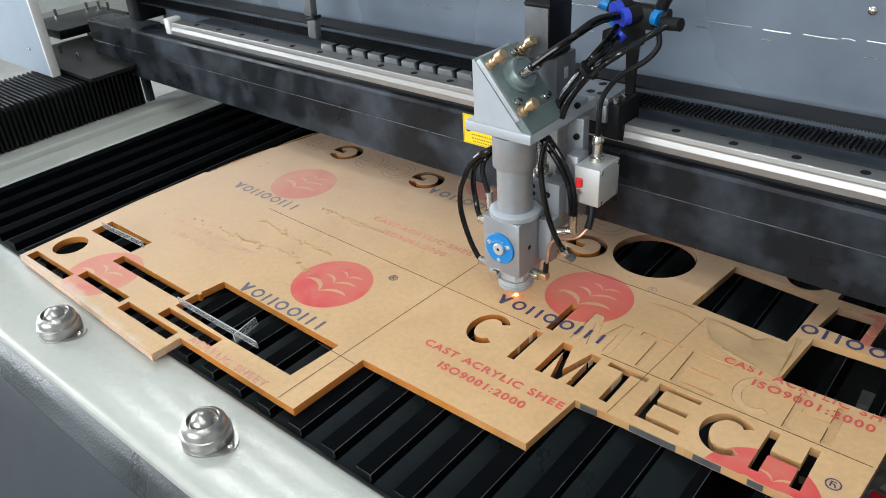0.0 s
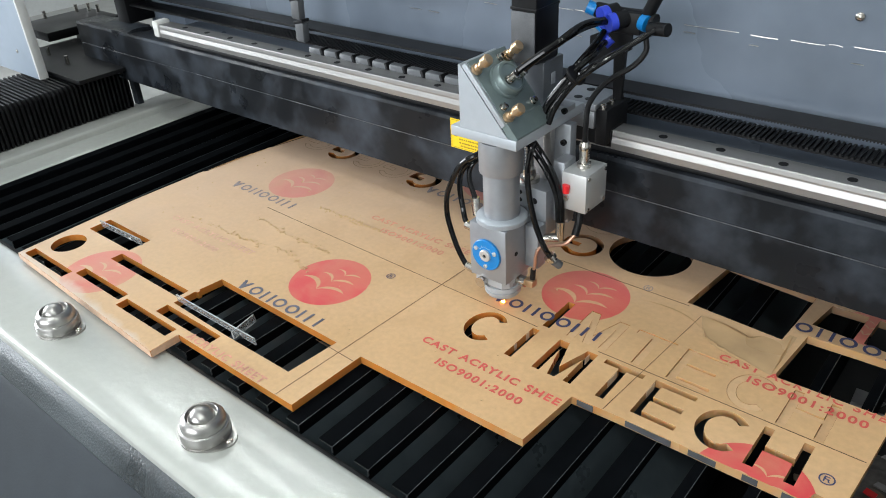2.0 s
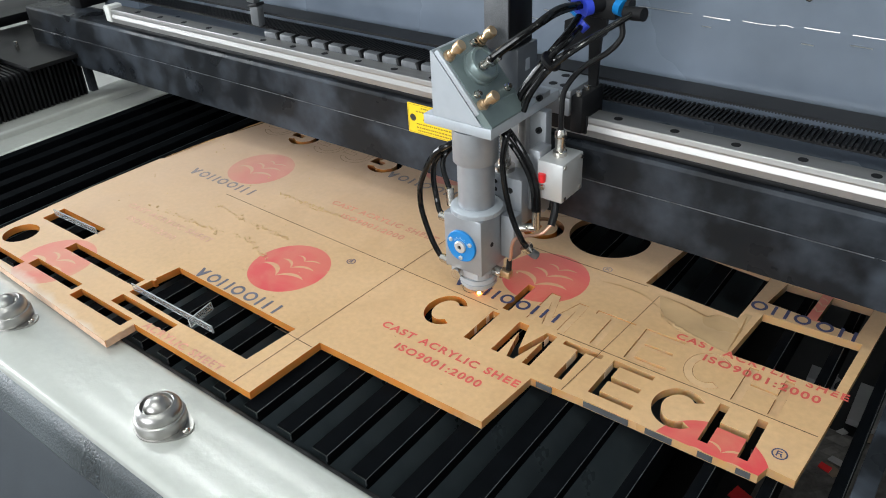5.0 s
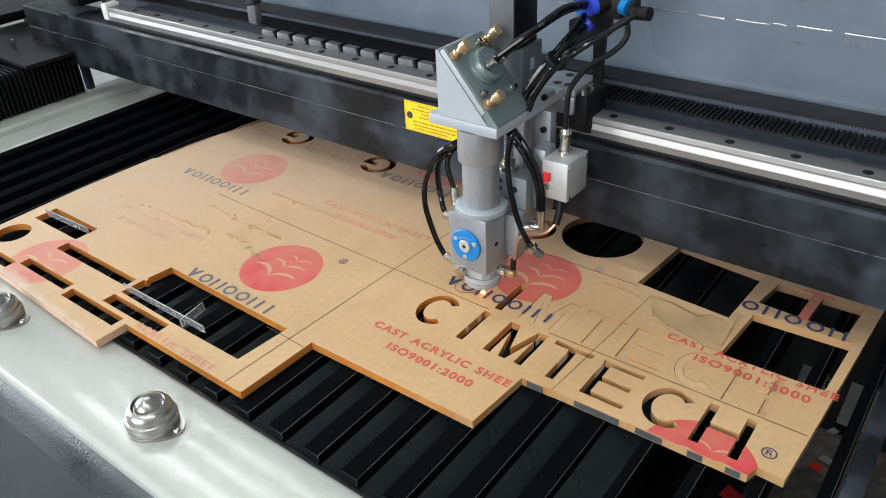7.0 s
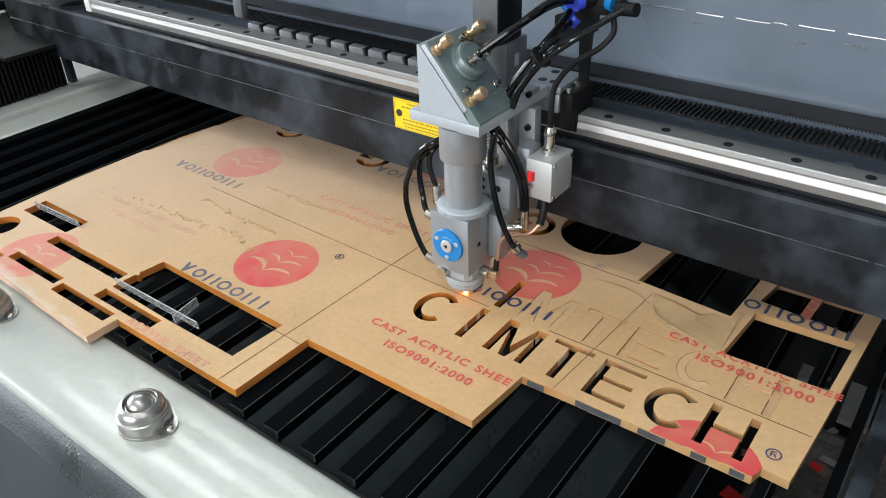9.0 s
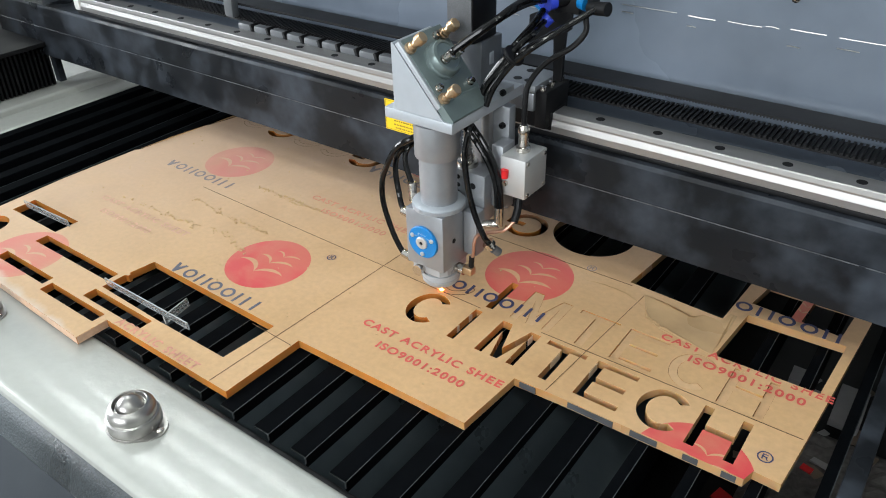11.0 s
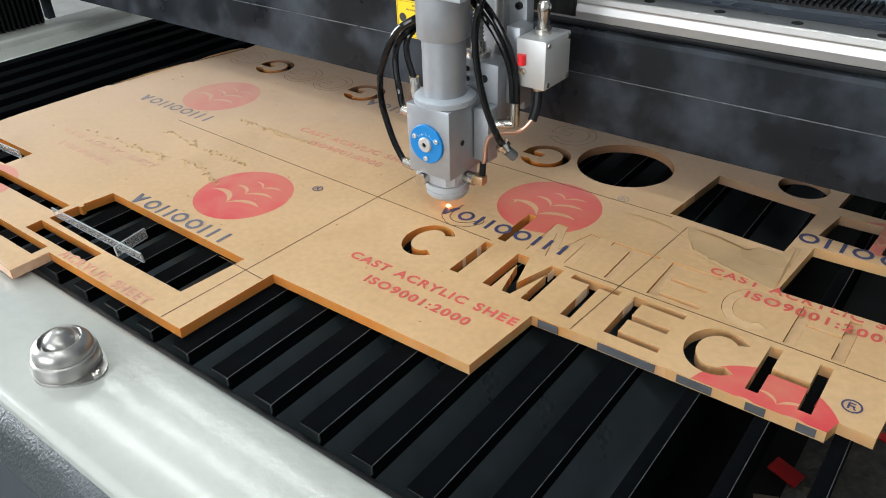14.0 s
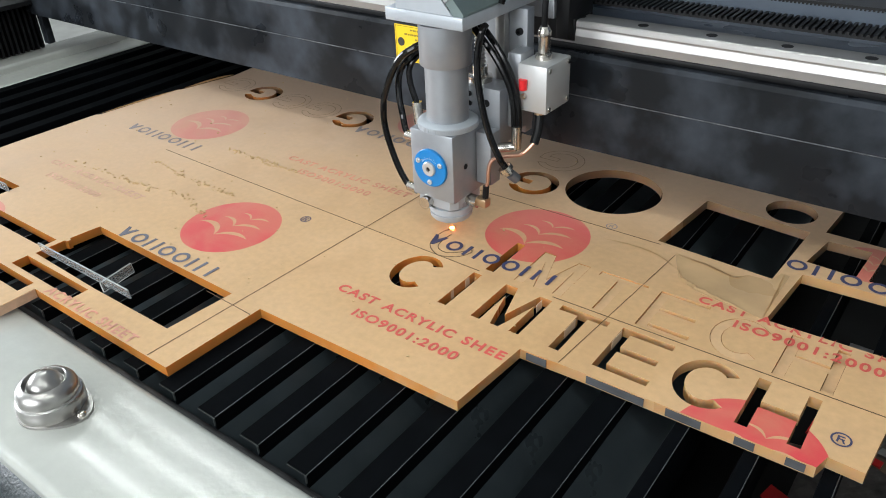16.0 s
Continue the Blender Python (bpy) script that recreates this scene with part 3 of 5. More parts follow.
def bed():
    t = thing("machine_bed", "large flatbed cutting machine bed with cream-white rails", "machine bed")
    b = prism(B(), rounded_section(-0.352, BED_Y0, -0.075, RAIL_Z, 0.007), "x", -1.6, 1.3)
    part("front_rail", b, WHITE, t, "glossy cream-white powder-coated front rail")
    b = prism(B(), rounded_section(-0.895, BED_X0, -0.075, RAIL_Z, 0.007), "y", BED_Y0 + 0.001, 1.3)
    part("side_rail", b, WHITE, t, "glossy cream-white side rail")
    b = prism(B(), rounded_section(-0.905, -0.845, -0.05, RAIL_Z + 0.012, 0.005), "y", BED_Y0 + 0.02, 1.29)
    part("raised_ledge", b, WHITE, t)
    b = B()
    box(b, -0.80, 1.2, BED_Y0 - 0.003, BED_Y0 + 0.004, -0.06, RAIL_Z - 0.004, 0.001)
    part("black_lip", b, BLACK_DULL, t)
    # apron in front: rounded rough band, then a sloping smooth panel
    b = prism(B(), [(-0.351, -0.026), (-0.357, -0.029), (-0.364, -0.038), (-0.372, -0.051), (-0.369, -0.1), (-0.351, -0.1)], "x", -1.6, 1.3)
    part("apron_band", b, APRON, t, "rough-textured dark grey band")
    b = prism(B(), [(-0.3705, -0.0515), (-0.378, -0.060), (-0.50, -0.26), (-0.52, -0.85), (-0.40, -0.85), (-0.3695, -0.1)], "x", -1.6, 1.3)
    part("apron_panel", b, APRON_SMOOTH, t, "dark grey painted front panel")
    b = B()
    box(b, BED_X0, BED_X1 + 0.2, BED_Y0, BED_Y1, -0.19, -0.17)
    part("waste_tray", b, BLACK_DULL, t, "dark waste tray under the slats")
    b = B()
    box(b, -0.9, -0.79, -0.25, 1.2, -0.85, -0.08)
    part("side_frame", b, APRON_SMOOTH, t)
    part("side_frame", box(B(), 1.0, 1.1, -0.25, 1.2, -0.85, -0.08), APRON_SMOOTH, t)
    b = B()
    box(b, BED_X0 - 0.02, 1.2, 1.16, 1.3, -0.85, RAIL_Z)
    part("back_frame", b, WHITE, t)
    part("support_bar", box(B(), 0.4865, 0.5025, BED_Y0 + 0.006, BED_Y1, -0.045, -0.0108, 0.0008), BLACK, t, "black steel bar carrying the slats")
    # slats: flat top, upright web, sloping foot
    def slat_mesh(w):
        prof = [(-w, -0.0014), (-w + 0.0005, 0.0), (-0.0008, 0.0), (0.0, -0.0008), (0.0, -0.046), (-0.002, -0.046), (-0.0022, -0.0024), (-w, -0.0028)]
        return mesh_of("slat", prism(B(), prof, "y", BED_Y0 + 0.006, BED_Y1), SLAT, 0)

    wide, narrow = slat_mesh(0.019), slat_mesh(0.0095)
    edge = mesh_of("slat_edge", box(B(), -0.0003, 0.0002, BED_Y0 + 0.006, BED_Y1, 0.0001, 0.0003), SLAT_EDGE, 0)
    # a hollow foot, its colour paler than the slat for the light caught there
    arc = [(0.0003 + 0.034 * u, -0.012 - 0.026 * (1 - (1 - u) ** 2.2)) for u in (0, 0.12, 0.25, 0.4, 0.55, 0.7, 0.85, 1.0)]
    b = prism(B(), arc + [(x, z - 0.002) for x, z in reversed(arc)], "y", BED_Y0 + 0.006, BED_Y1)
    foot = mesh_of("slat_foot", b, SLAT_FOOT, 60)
    b = B()
    box(b, -0.0006, 0.0002, BED_Y0 + 0.0046, BED_Y0 + 0.0058, -0.007, -0.0004)
    box(b, -0.018, -0.0007, BED_Y0 + 0.0054, BED_Y0 + 0.0058, -0.0008, -0.0005)
    tip = mesh_of("slat_end", b, SLAT_EDGE, 0)
    x = 0.1161 - 0.0458 * 19
    while x < BED_X1:
        if x > BED_X0 + 0.03:
            s = new("slat", wide if x < 0.3 else narrow)
            s.parent, s.matrix_basis = t, pose(x, 0, -SHEET_T - 0.0006)
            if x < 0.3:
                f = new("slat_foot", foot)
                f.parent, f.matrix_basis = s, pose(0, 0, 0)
            if x > -0.32:
                k = new("slat_edge", edge)
                k.parent, k.matrix_basis = s, pose(0, 0, 0)
            e = new("slat_end", tip)
            e.parent, e.matrix_basis = t, pose(x, 0, -SHEET_T - 0.0006)
        x += 0.0458


bed()


def ball_caster(m, label):
    t = thing("ball_transfer", label, "ball caster", "ball transfers on the front rail", m)
    b = B()
    # two-eared flange with rounded ends
    pts = []
    for a in range(0, 360, 10):
        c, s = math.cos(radians(a)), math.sin(radians(a))
        r = 0.0246 + 0.0085 * abs(c) ** 6
        pts.append((r * c, r * s))
    prism(b, pts, "z", 0, 0.002)
    part("flange", b, CHROME, t)
    b = lathe(B(), [(0.0234, 0.002), (0.0238, 0.004), (0.0237, 0.0105), (0.0228, 0.0128), (0.0212, 0.0136), (0.0215, 0.0165), (0.0207, 0.0202), (0.0186, 0.0232), (0.0162, 0.0251), (0.0152, 0.0254), (0.0146, 0.0248), (0.0142, 0.0225), (0.0134, 0.0215)], 48)
    part("housing", b, CHROME, t, "pressed bright steel housing")
    b = B()
    bmesh.ops.create_uvsphere(b, u_segments=32, v_segments=20, radius=0.0128, matrix=Matrix.Translation((0, 0, 0.0190)))
    part("ball", b, CHROME, t, "polished steel ball")
    for sx in (-1, 1):
        b = lathe(B(), [(0.0034, 0.0), (0.0034, 0.001), (0.0022, 0.0024), (0, 0.0028)], 14, Matrix.Translation((sx * 0.0282, 0, 0.002)))
        part("screw", b, NICKEL, t)
    return t


first = ball_caster(pose(-0.041, -0.305, RAIL_Z, 0, 0, 12), "bright steel ball transfer screwed to the white rail")
copy_thing(first, pose(-0.325, -0.305, RAIL_Z, 0, 0, 19))
copy_thing(first, pose(-0.609, -0.305, RAIL_Z, 0, 0, 15))
copy_thing(first, pose(0.243, -0.305, RAIL_Z, 0, 0, 10))

# ---- the sheet being cut ----
ROW_A, ROW_B = -0.0585, 0.004
LETTER_H, STROKE = 0.053, 0.0085
CUT_OUT = [("C", 0.0605, 0.043), ("I", 0.1250, 0.0085), ("M", 0.1585, 0.0445), ("T", 0.2130, 0.042), ("E", 0.266, 0.042), ("C", 0.3185, 0.046), ("H", 0.3695, 0.042)]
STILL_IN = [("M", 0.160, 0.0455), ("T", 0.2165, 0.043), ("E", 0.2705, 0.0415), ("C", 0.3225, 0.044), ("H", 0.3745, 0.041)]


def sheet():
    outer = [(-0.514, -0.262), (-0.181, -0.274), (-0.181, -0.239), (0.0065, -0.239), (0.009, -0.148), (0.208, -0.1455), (0.2135, -0.0725),
             (0.263, -0.0705), (0.4235, -0.0685), (0.427, -0.056), (0.449, -0.057), (0.4525, 0.0), (0.461, 0.167), (0.464, 0.224), (0.356, 0.226),
             (0.360, 0.2815), (-0.482, 0.279), (-0.478, 0.236), (-0.497, 0.155), (-0.501, 0.150), (-0.512, 0.035), (-0.517, 0.03), (-0.521, -0.084)]
    holes = [
        [(-0.233, -0.1425), (-0.0285, -0.1465), (-0.0335, -0.2085), (-0.137, -0.209), (-0.239, -0.2065), (-0.2375, -0.178), (-0.2335, -0.177), (-0.2335, -0.1735), (-0.237, -0.173)],
        rect(-0.2415, -0.1395, -0.2285, -0.2130), rect(-0.400, -0.300, -0.242, -0.2285), rect(-0.394, -0.2455, -0.1970, -0.1815),
        rect(-0.5055, -0.407, -0.257, -0.2425), rect(-0.2925, -0.191, -0.2495, -0.2345), rect(-0.4945, -0.393, -0.1715, -0.1405),
        ring_pts(-0.4805, -0.2090, 0.0225, 0.0225), [(0.245, 0.228), (0.2355, 0.130), (0.339, 0.1235), (0.3445, 0.218)],
        [(0.358, 0.144), (0.451, 0.148), (0.447, 0.066), (0.352, 0.064)], [(0.362, 0.211), (0.398, 0.212), (0.395, 0.1635), (0.355, 0.166)],
        [(0.408, 0.212), (0.4475, 0.213), (0.4435, 0.160), (0.405, 0.163)], ring_pts(0.3195, 0.2485, 0.0232, 0.0232), ring_pts(0.158, 0.1975, 0.0488, 0.0488, 56),
        gee(0.080, 0.170, 0.0265, 0.0085), gee(-0.380, 0.2065, 0.0265, 0.0095), gee(-0.206, 0.2010, 0.0265, 0.0095),
        glyph("I", 0.1305, ROW_B, 0.0085, LETTER_H, STROKE),
    ]
    holes += [glyph(k, x, ROW_A, w, LETTER_H, STROKE) for k, x, w in CUT_OUT]
    holes += [glyph(k, x, ROW_B, w, LETTER_H, STROKE) for k, x, w in STILL_IN]
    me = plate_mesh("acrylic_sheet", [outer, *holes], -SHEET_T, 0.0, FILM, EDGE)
    s = tagged(new("acrylic_sheet", me), "kraft-film-covered acrylic sheet, cut through with letters and holes", "acrylic sheet")
    # fine printed and scored lines on the film
    def line(x0, y0, x1, y1, w=0.00034, material=KERF, name="scored_line"):
        d = (Vector((x1, y1)) - Vector((x0, y0))).normalized() * w
        part(name, prism(B(), [(x0 + d.y, y0 - d.x), (x1 + d.y, y1 - d.x), (x1 - d.y, y1 + d.x), (x0 - d.y, y0 + d.x)], "z", 0.00005, 0.00025), material, s, smooth=0)
    line(-0.018, -0.238, -0.002, 0.12)
    line(-0.335, 0.0107, -0.25, 0.008), line(-0.25, 0.008, 0.128, -0.0015)
    line(-0.05, -0.156, 0.008, -0.158)
    line(0.20, -0.0002, 0.45, 0.001, 0.0004)
    line(0.245, -0.07, 0.258, 0.115, 0.0003)
    line(0.03, 0.125, 0.24, 0.125)
    # outlines still to be weeded: rings by the back edge
    for cx, cy in ((-0.3215, 0.2045), (-0.2635, 0.2025), (0.078, 0.232), (-0.440, 0.210)):
        b = B()
        o = gee(cx, cy, 0.0262, 0.0085)
        i = shrunk(o, 0.0007)
        if sum(p[0] * q[1] - q[0] * p[1] for p, q in zip(o, o[1:] + o[:1])) < 0:
            o = o[::-1]
        for k in range(len(o)):
            j = (k + 1) % len(o)
            b.faces.new([b.verts.new((x, y, 0.0003)) for x, y in (o[k], o[j], i[j], i[k])])
        part("scored_ring", b, SCORE, s, smooth=0)
    return s


acrylic = sheet()


def letter_piece(kind, x, y, w, dz, tilt=(0, 0)):
    pts = shrunk(glyph(kind, x, y, w, LETTER_H, STROKE), 0.0004)
    cx, cy = x + w / 2, y + LETTER_H / 2
    me = plate_mesh("letter_piece", [[(a - cx, b - cy) for a, b in pts]], -SHEET_T, 0.0, FILM if dz > -0.004 else BARE, EDGE)
    ob = tagged(new("letter_piece", me), "cut acrylic letter still sitting in its kerf in the sheet", "letter", "cut letters in the sheet")
    ob.matrix_basis = pose(cx, cy, dz, tilt[0], tilt[1], 0)
    return ob


for (k, x, w), dz, tl in zip(STILL_IN, (-0.0004, -0.0014, -0.0024, -0.0003, -0.0018), ((0, 0), (0.5, 1.2), (0.9, 1.4), (0, 0), (0.6, 1.3))):
    letter_piece(k, x, ROW_B, w, dz, tl)

def printed_text(body, x, y, width, material, gaps=()):
    """Words printed on the film, letter heights from the width they take."""
    fc = bpy.data.curves.new("words", "FONT")
    fc.body, fc.size, fc.extrude, fc.offset, fc.space_character, fc.space_word = body, 0.02, 0.0001, 0.0005, 1.22, 1.15
    ob = new("words", fc)
    bpy.context.view_layer.update()
    me = bpy.data.meshes.new_from_object(ob.evaluated_get(bpy.context.evaluated_depsgraph_get()))
    bpy.data.objects.remove(ob)
    xs = [v.co.x for v in me.vertices]
    k = width / (max(xs) - min(xs))
    for v in me.vertices:
        v.co = (x + (v.co.x - min(xs)) * k, y + v.co.y * k * 0.88, 0.0003 + v.co.z)
    bm = bmesh.new()
    bm.from_mesh(me)
    for x0, x1, y0, y1 in gaps:
        dead = [f for f in bm.faces if x0 < f.calc_center_median().x < x1 and y0 < f.calc_center_median().y < y1]
        bmesh.ops.delete(bm, geom=dead, context="FACES")
    # one printed letter a part
    left = set(bm.verts)
    while left:
        seed = left.pop()
        isle, todo = {seed}, [seed]
        while todo:
            for e in todo.pop().link_edges:
                for v in e.verts:
                    if v not in isle:
                        isle.add(v)
                        todo.append(v)
        left -= isle
        faces = {f for v in isle for f in v.link_faces}
        if faces:
            one = bmesh.new()
            at = {v: one.verts.new(v.co) for v in isle}
            for f in faces:
                one.faces.new([at[v] for v in f.verts])
            part("printed_letter", one, material, acrylic, smooth=0)
    bm.free()


printed_text("CAST ACRYLIC SHEET", 0.0425, -0.0915, 0.178, RED_INK, ((0.2115, 1, -1, 1),))
printed_text("ISO9001:2000", 0.077, -0.1115, 0.103, RED_INK)
printed_text("CAST ACRYLIC SHEET", 0.300, 0.0585, 0.170, RED_INK, ((0.351, 0.4475, 0.0635, 1), (0.462, 1, -1, 1)))
printed_text("ISO9001:2000", 0.334, 0.0415, 0.106, RED_INK)
printed_text("CAST ACRYLIC SHEET", -0.190, 0.071, 0.178, PALE_RED_INK)
printed_text("ISO9001:2000", -0.155, 0.051, 0.105, PALE_RED_INK)
printed_text("CAST ACRYLIC SHEET", -0.425, -0.087, 0.176, FAINT_RED_INK)
printed_text("ISO9001:2000", -0.395, -0.109, 0.10, FAINT_RED_INK)
printed_text("ACRYLIC SHEET", -0.170, -0.2370, 0.128, PALE_RED_INK)


def name_shapes(x, y, width, material, skip=()):
    """The maker's name as plain rings and bars of its size and colour."""
    h, st, cell = 0.0165, 0.0032, width / 7
    for i, kind in enumerate("wrbrrbs"):
        if i in skip:
            continue
        cx, cy, w = x + (i + 0.5) * cell, y + h / 2, cell * 0.36
        if kind == "r":
            b = B()
            o, q = ring_pts(cx, cy, w * 1.08, h / 2, 28), ring_pts(cx, cy, w * 1.08 - st, h / 2 - st, 28)
            for k in range(28):
                j = (k + 1) % 28
                b.faces.new([b.verts.new((*p, 0.0004)) for p in (o[k], o[j], q[j], q[k])])
            part("name_ring", b, material, acrylic, smooth=0)
        elif kind == "w":
            part("name_wedge", prism(B(), [(cx - st / 2, y), (cx + st / 2, y), (cx + w, y + h), (cx + w - st * 1.1, y + h), (cx, y + h * 0.55), (cx - w + st * 1.1, y + h), (cx - w, y + h)], "z", 0.0001, 0.0004), material, acrylic, smooth=0)
        else:
            for u in ((-w, w - st) if kind == "b" else (-st / 2,)):
                part("name_bar", prism(B(), rect(cx + u, cx + u + st, y, y + h), "z", 0.0001, 0.0004), material, acrylic, smooth=0)


name_shapes(0.055, 0.012, 0.142, BLUE_INK)
name_shapes(-0.210, -0.1425, 0.150, WORN_INK)
name_shapes(-0.442, 0.025, 0.145, FADED_INK)
name_shapes(-0.185, 0.172, 0.145, FADED_INK)
name_shapes(0.318, 0.1475, 0.150, BLUE_INK, (0, 6))


def registered(x, y, r, material):
    b = B()
    o, i = ring_pts(x, y, r, r, 24), ring_pts(x, y, r * 0.8, r * 0.8, 24)
    for k in range(24):
        j = (k + 1) % 24
        b.faces.new([b.verts.new((p[0], p[1], 0.0004)) for p in (o[k], o[j], i[j], i[k])])
    for q in (rect(x - r * 0.4, x - r * 0.2, y - r * 0.5, y + r * 0.5), rect(x - r * 0.2, x + r * 0.3, y + r * 0.32, y + r * 0.5),
              rect(x - r * 0.2, x + r * 0.3, y - r * 0.08, y + r * 0.1), [(x + r * 0.05, y - r * 0.08), (x + r * 0.25, y - r * 0.08), (x + r * 0.45, y - r * 0.5), (x + r * 0.25, y - r * 0.5)]):
        b.faces.new([b.verts.new((p[0], p[1], 0.0004)) for p in q])
    part("trade_mark_ring", b, material, acrylic, smooth=0)


registered(-0.0682, -0.0192, 0.0055, BLUE_INK)
registered(0.1891, 0.1303, 0.0055, FADED_INK)
registered(0.4302, -0.0361, 0.0065, BLUE_INK)

# loose clear offcut lying over the rectangular hole
def clear_blade(ln, m, label):
    """A thin clear strip standing on its edge, its sawn edges frosted."""
    t = tagged(part("acrylic_strip", box(B(), -ln / 2, ln / 2, -0.0007, 0.0007, 0, 0.009, 0), CLEAR, m=m, smooth=0), label, "offcut")
    for z in (0.00902, -0.0004):
        part("sawn_edge", box(B(), -ln / 2, ln / 2, -0.0006, 0.0006, z, z + 0.0004), FROST, t, smooth=0)
    for x in (-ln / 2 - 0.0005, ln / 2 + 0.0001):
        part("sawn_edge", box(B(), x, x + 0.0004, -0.0006, 0.0006, 0, 0.009), FROST, t, smooth=0)


clear_blade(0.142, pose(-0.166, -0.2005, 0.0006, 6, 0, 0.3), "narrow clear acrylic offcut lying across the rectangular hole")
clear_blade(0.034, pose(-0.126, -0.191, 0.0007, -8, 0, 100), "short clear acrylic offcut crossing a longer strip")
clear_blade(0.095, pose(-0.4375, -0.1555, 0.0006, 6, 0, 2), "clear acrylic sliver lying across a slot in the sheet")
# the front left edge, painted pale for the glow from the white rail
for (xa, ya), (xb, yb) in (((-0.514, -0.262), (-0.181, -0.274)), ((-0.181, -0.274), (-0.181, -0.239)), ((-0.521, -0.084), (-0.514, -0.262))):
    ln = math.hypot(xb - xa, yb - ya)
    m = pose((xa + xb) / 2, (ya + yb) / 2, 0, 0, 0, math.degrees(math.atan2(yb - ya, xb - xa)))
    part("lit_edge_strip", box(B(), -ln / 2 + 0.0004, ln / 2 - 0.0004, -0.0005, 0.0006, -0.0088, -0.0003), PEACH, acrylic, "pale stretch of the sheet's edge, painted as lit from the rail", m=m, smooth=0)

# ---- film torn back beside the square hole, leaving bare plastic ----
b = B()
prism(b, [(0.258, 0.116), (0.287, 0.115), (0.312, 0.109), (0.322, 0.118), (0.338, 0.119), (0.343, 0.135), (0.350, 0.135), (0.3495, 0.063), (0.343, 0.064), (0.321, 0.067), (0.296, 0.071), (0.284, 0.076), (0.268, 0.095)], "z", 0.00012, 0.0005)
part("bare_patch", b, BARE, acrylic, "bare amber plastic where the film is torn away", smooth=0)


def torn_flap(run, width, lift, seed):
    """A ragged strip of paper film along a run, curling up from the sheet."""
    rng = random.Random(seed)
    bb = B()
    line = smooth_line([(x, y, 0) for x, y in run], 7)
    rows = []
    for k, p in enumerate(line):
        fade = math.sin(math.pi * (k + 0.6) / (len(line) + 0.2))
        wd = width * fade * rng.uniform(0.5, 1.3)
        rows.append([bb.verts.new(p + Vector((wd * u * 0.4, wd * u, 0.0008 + lift * fade * u * u))) for u in (0, 0.35, 0.7, 1.0)])
    for a, c in zip(rows, rows[1:]):
        for i in range(3):
            bb.faces.new((a[i], a[i + 1], c[i + 1], c[i]))
    r = bmesh.ops.solidify(bb, geom=bb.faces[:], thickness=0.0002)
    return part("torn_film_flap", bb, FLAP, acrylic, "curled strip of torn kraft film")


torn_flap([(0.268, 0.098), (0.274, 0.082), (0.284, 0.076), (0.296, 0.071), (0.321, 0.067), (0.343, 0.063)], 0.003, 0.0016, 1)
torn_flap([(0.256, 0.117), (0.287, 0.115), (0.312, 0.109), (0.322, 0.118)], -0.0035, 0.0012, 2)
torn_flap([(0.193, 0.105), (0.215, 0.108), (0.245, 0.105), (0.270, 0.092)], 0.0014, 0.0004, 3)
torn_flap([(0.3495, 0.066), (0.3495, 0.1), (0.346, 0.134)], -0.003, 0.0016, 4)
torn_flap([(-0.512, 0.036), (-0.505, 0.09), (-0.498, 0.150)], 0.004, 0.0022, 5)
torn_flap([(-0.496, 0.156), (-0.487, 0.2), (-0.479, 0.235)], 0.007, 0.0030, 6)


# ---- crumbs of plastic blown along old cuts ----
def crumbs():
    rng = random.Random(9)
    bb = B()
    for run in [[(-0.406, -0.069), (-0.296, -0.066), (-0.217, -0.054), (-0.157, -0.071)], [(-0.32, -0.016), (-0.236, -0.025), (-0.169, -0.025)], [(-0.271, 0.054), (-0.214, 0.051), (-0.153, 0.052)], [(-0.209, 0.32), (-0.123, 0.298), (-0.121, 0.233)]]:
        for a, c in zip(run, run[1:]):
            for k in range(44):
                if rng.random() < 0.7:
                    u = rng.random()
                    x, y = a[0] + (c[0] - a[0]) * u + rng.gauss(0, 0.002), a[1] + (c[1] - a[1]) * u + rng.gauss(0, 0.0025)
                    r = rng.uniform(0.0004, 0.0016)
                    box(bb, -r, r, -r * 0.6, r * 0.6, 0, r * 0.8, 0, pose(x, y, 0.0002, rng.uniform(-15, 15), rng.uniform(-15, 15), rng.uniform(0, 180)))
    for k in range(90):
        x, y, r = rng.uniform(-0.48, 0.2), rng.uniform(-0.13, 0.26), rng.uniform(0.0003, 0.0009)
        if not (0.1 < x < 0.22 and y > 0.14) and y > -0.13:
            box(bb, -r, r, -r, r, 0, r, 0, pose(x, y, 0.0002, 0, 0, rng.uniform(0, 90)))
    tagged(part("plastic_crumbs", bb, FLAP, smooth=0), "pale plastic crumbs scattered along old cuts on the sheet", "debris", kind="stuff")


crumbs()


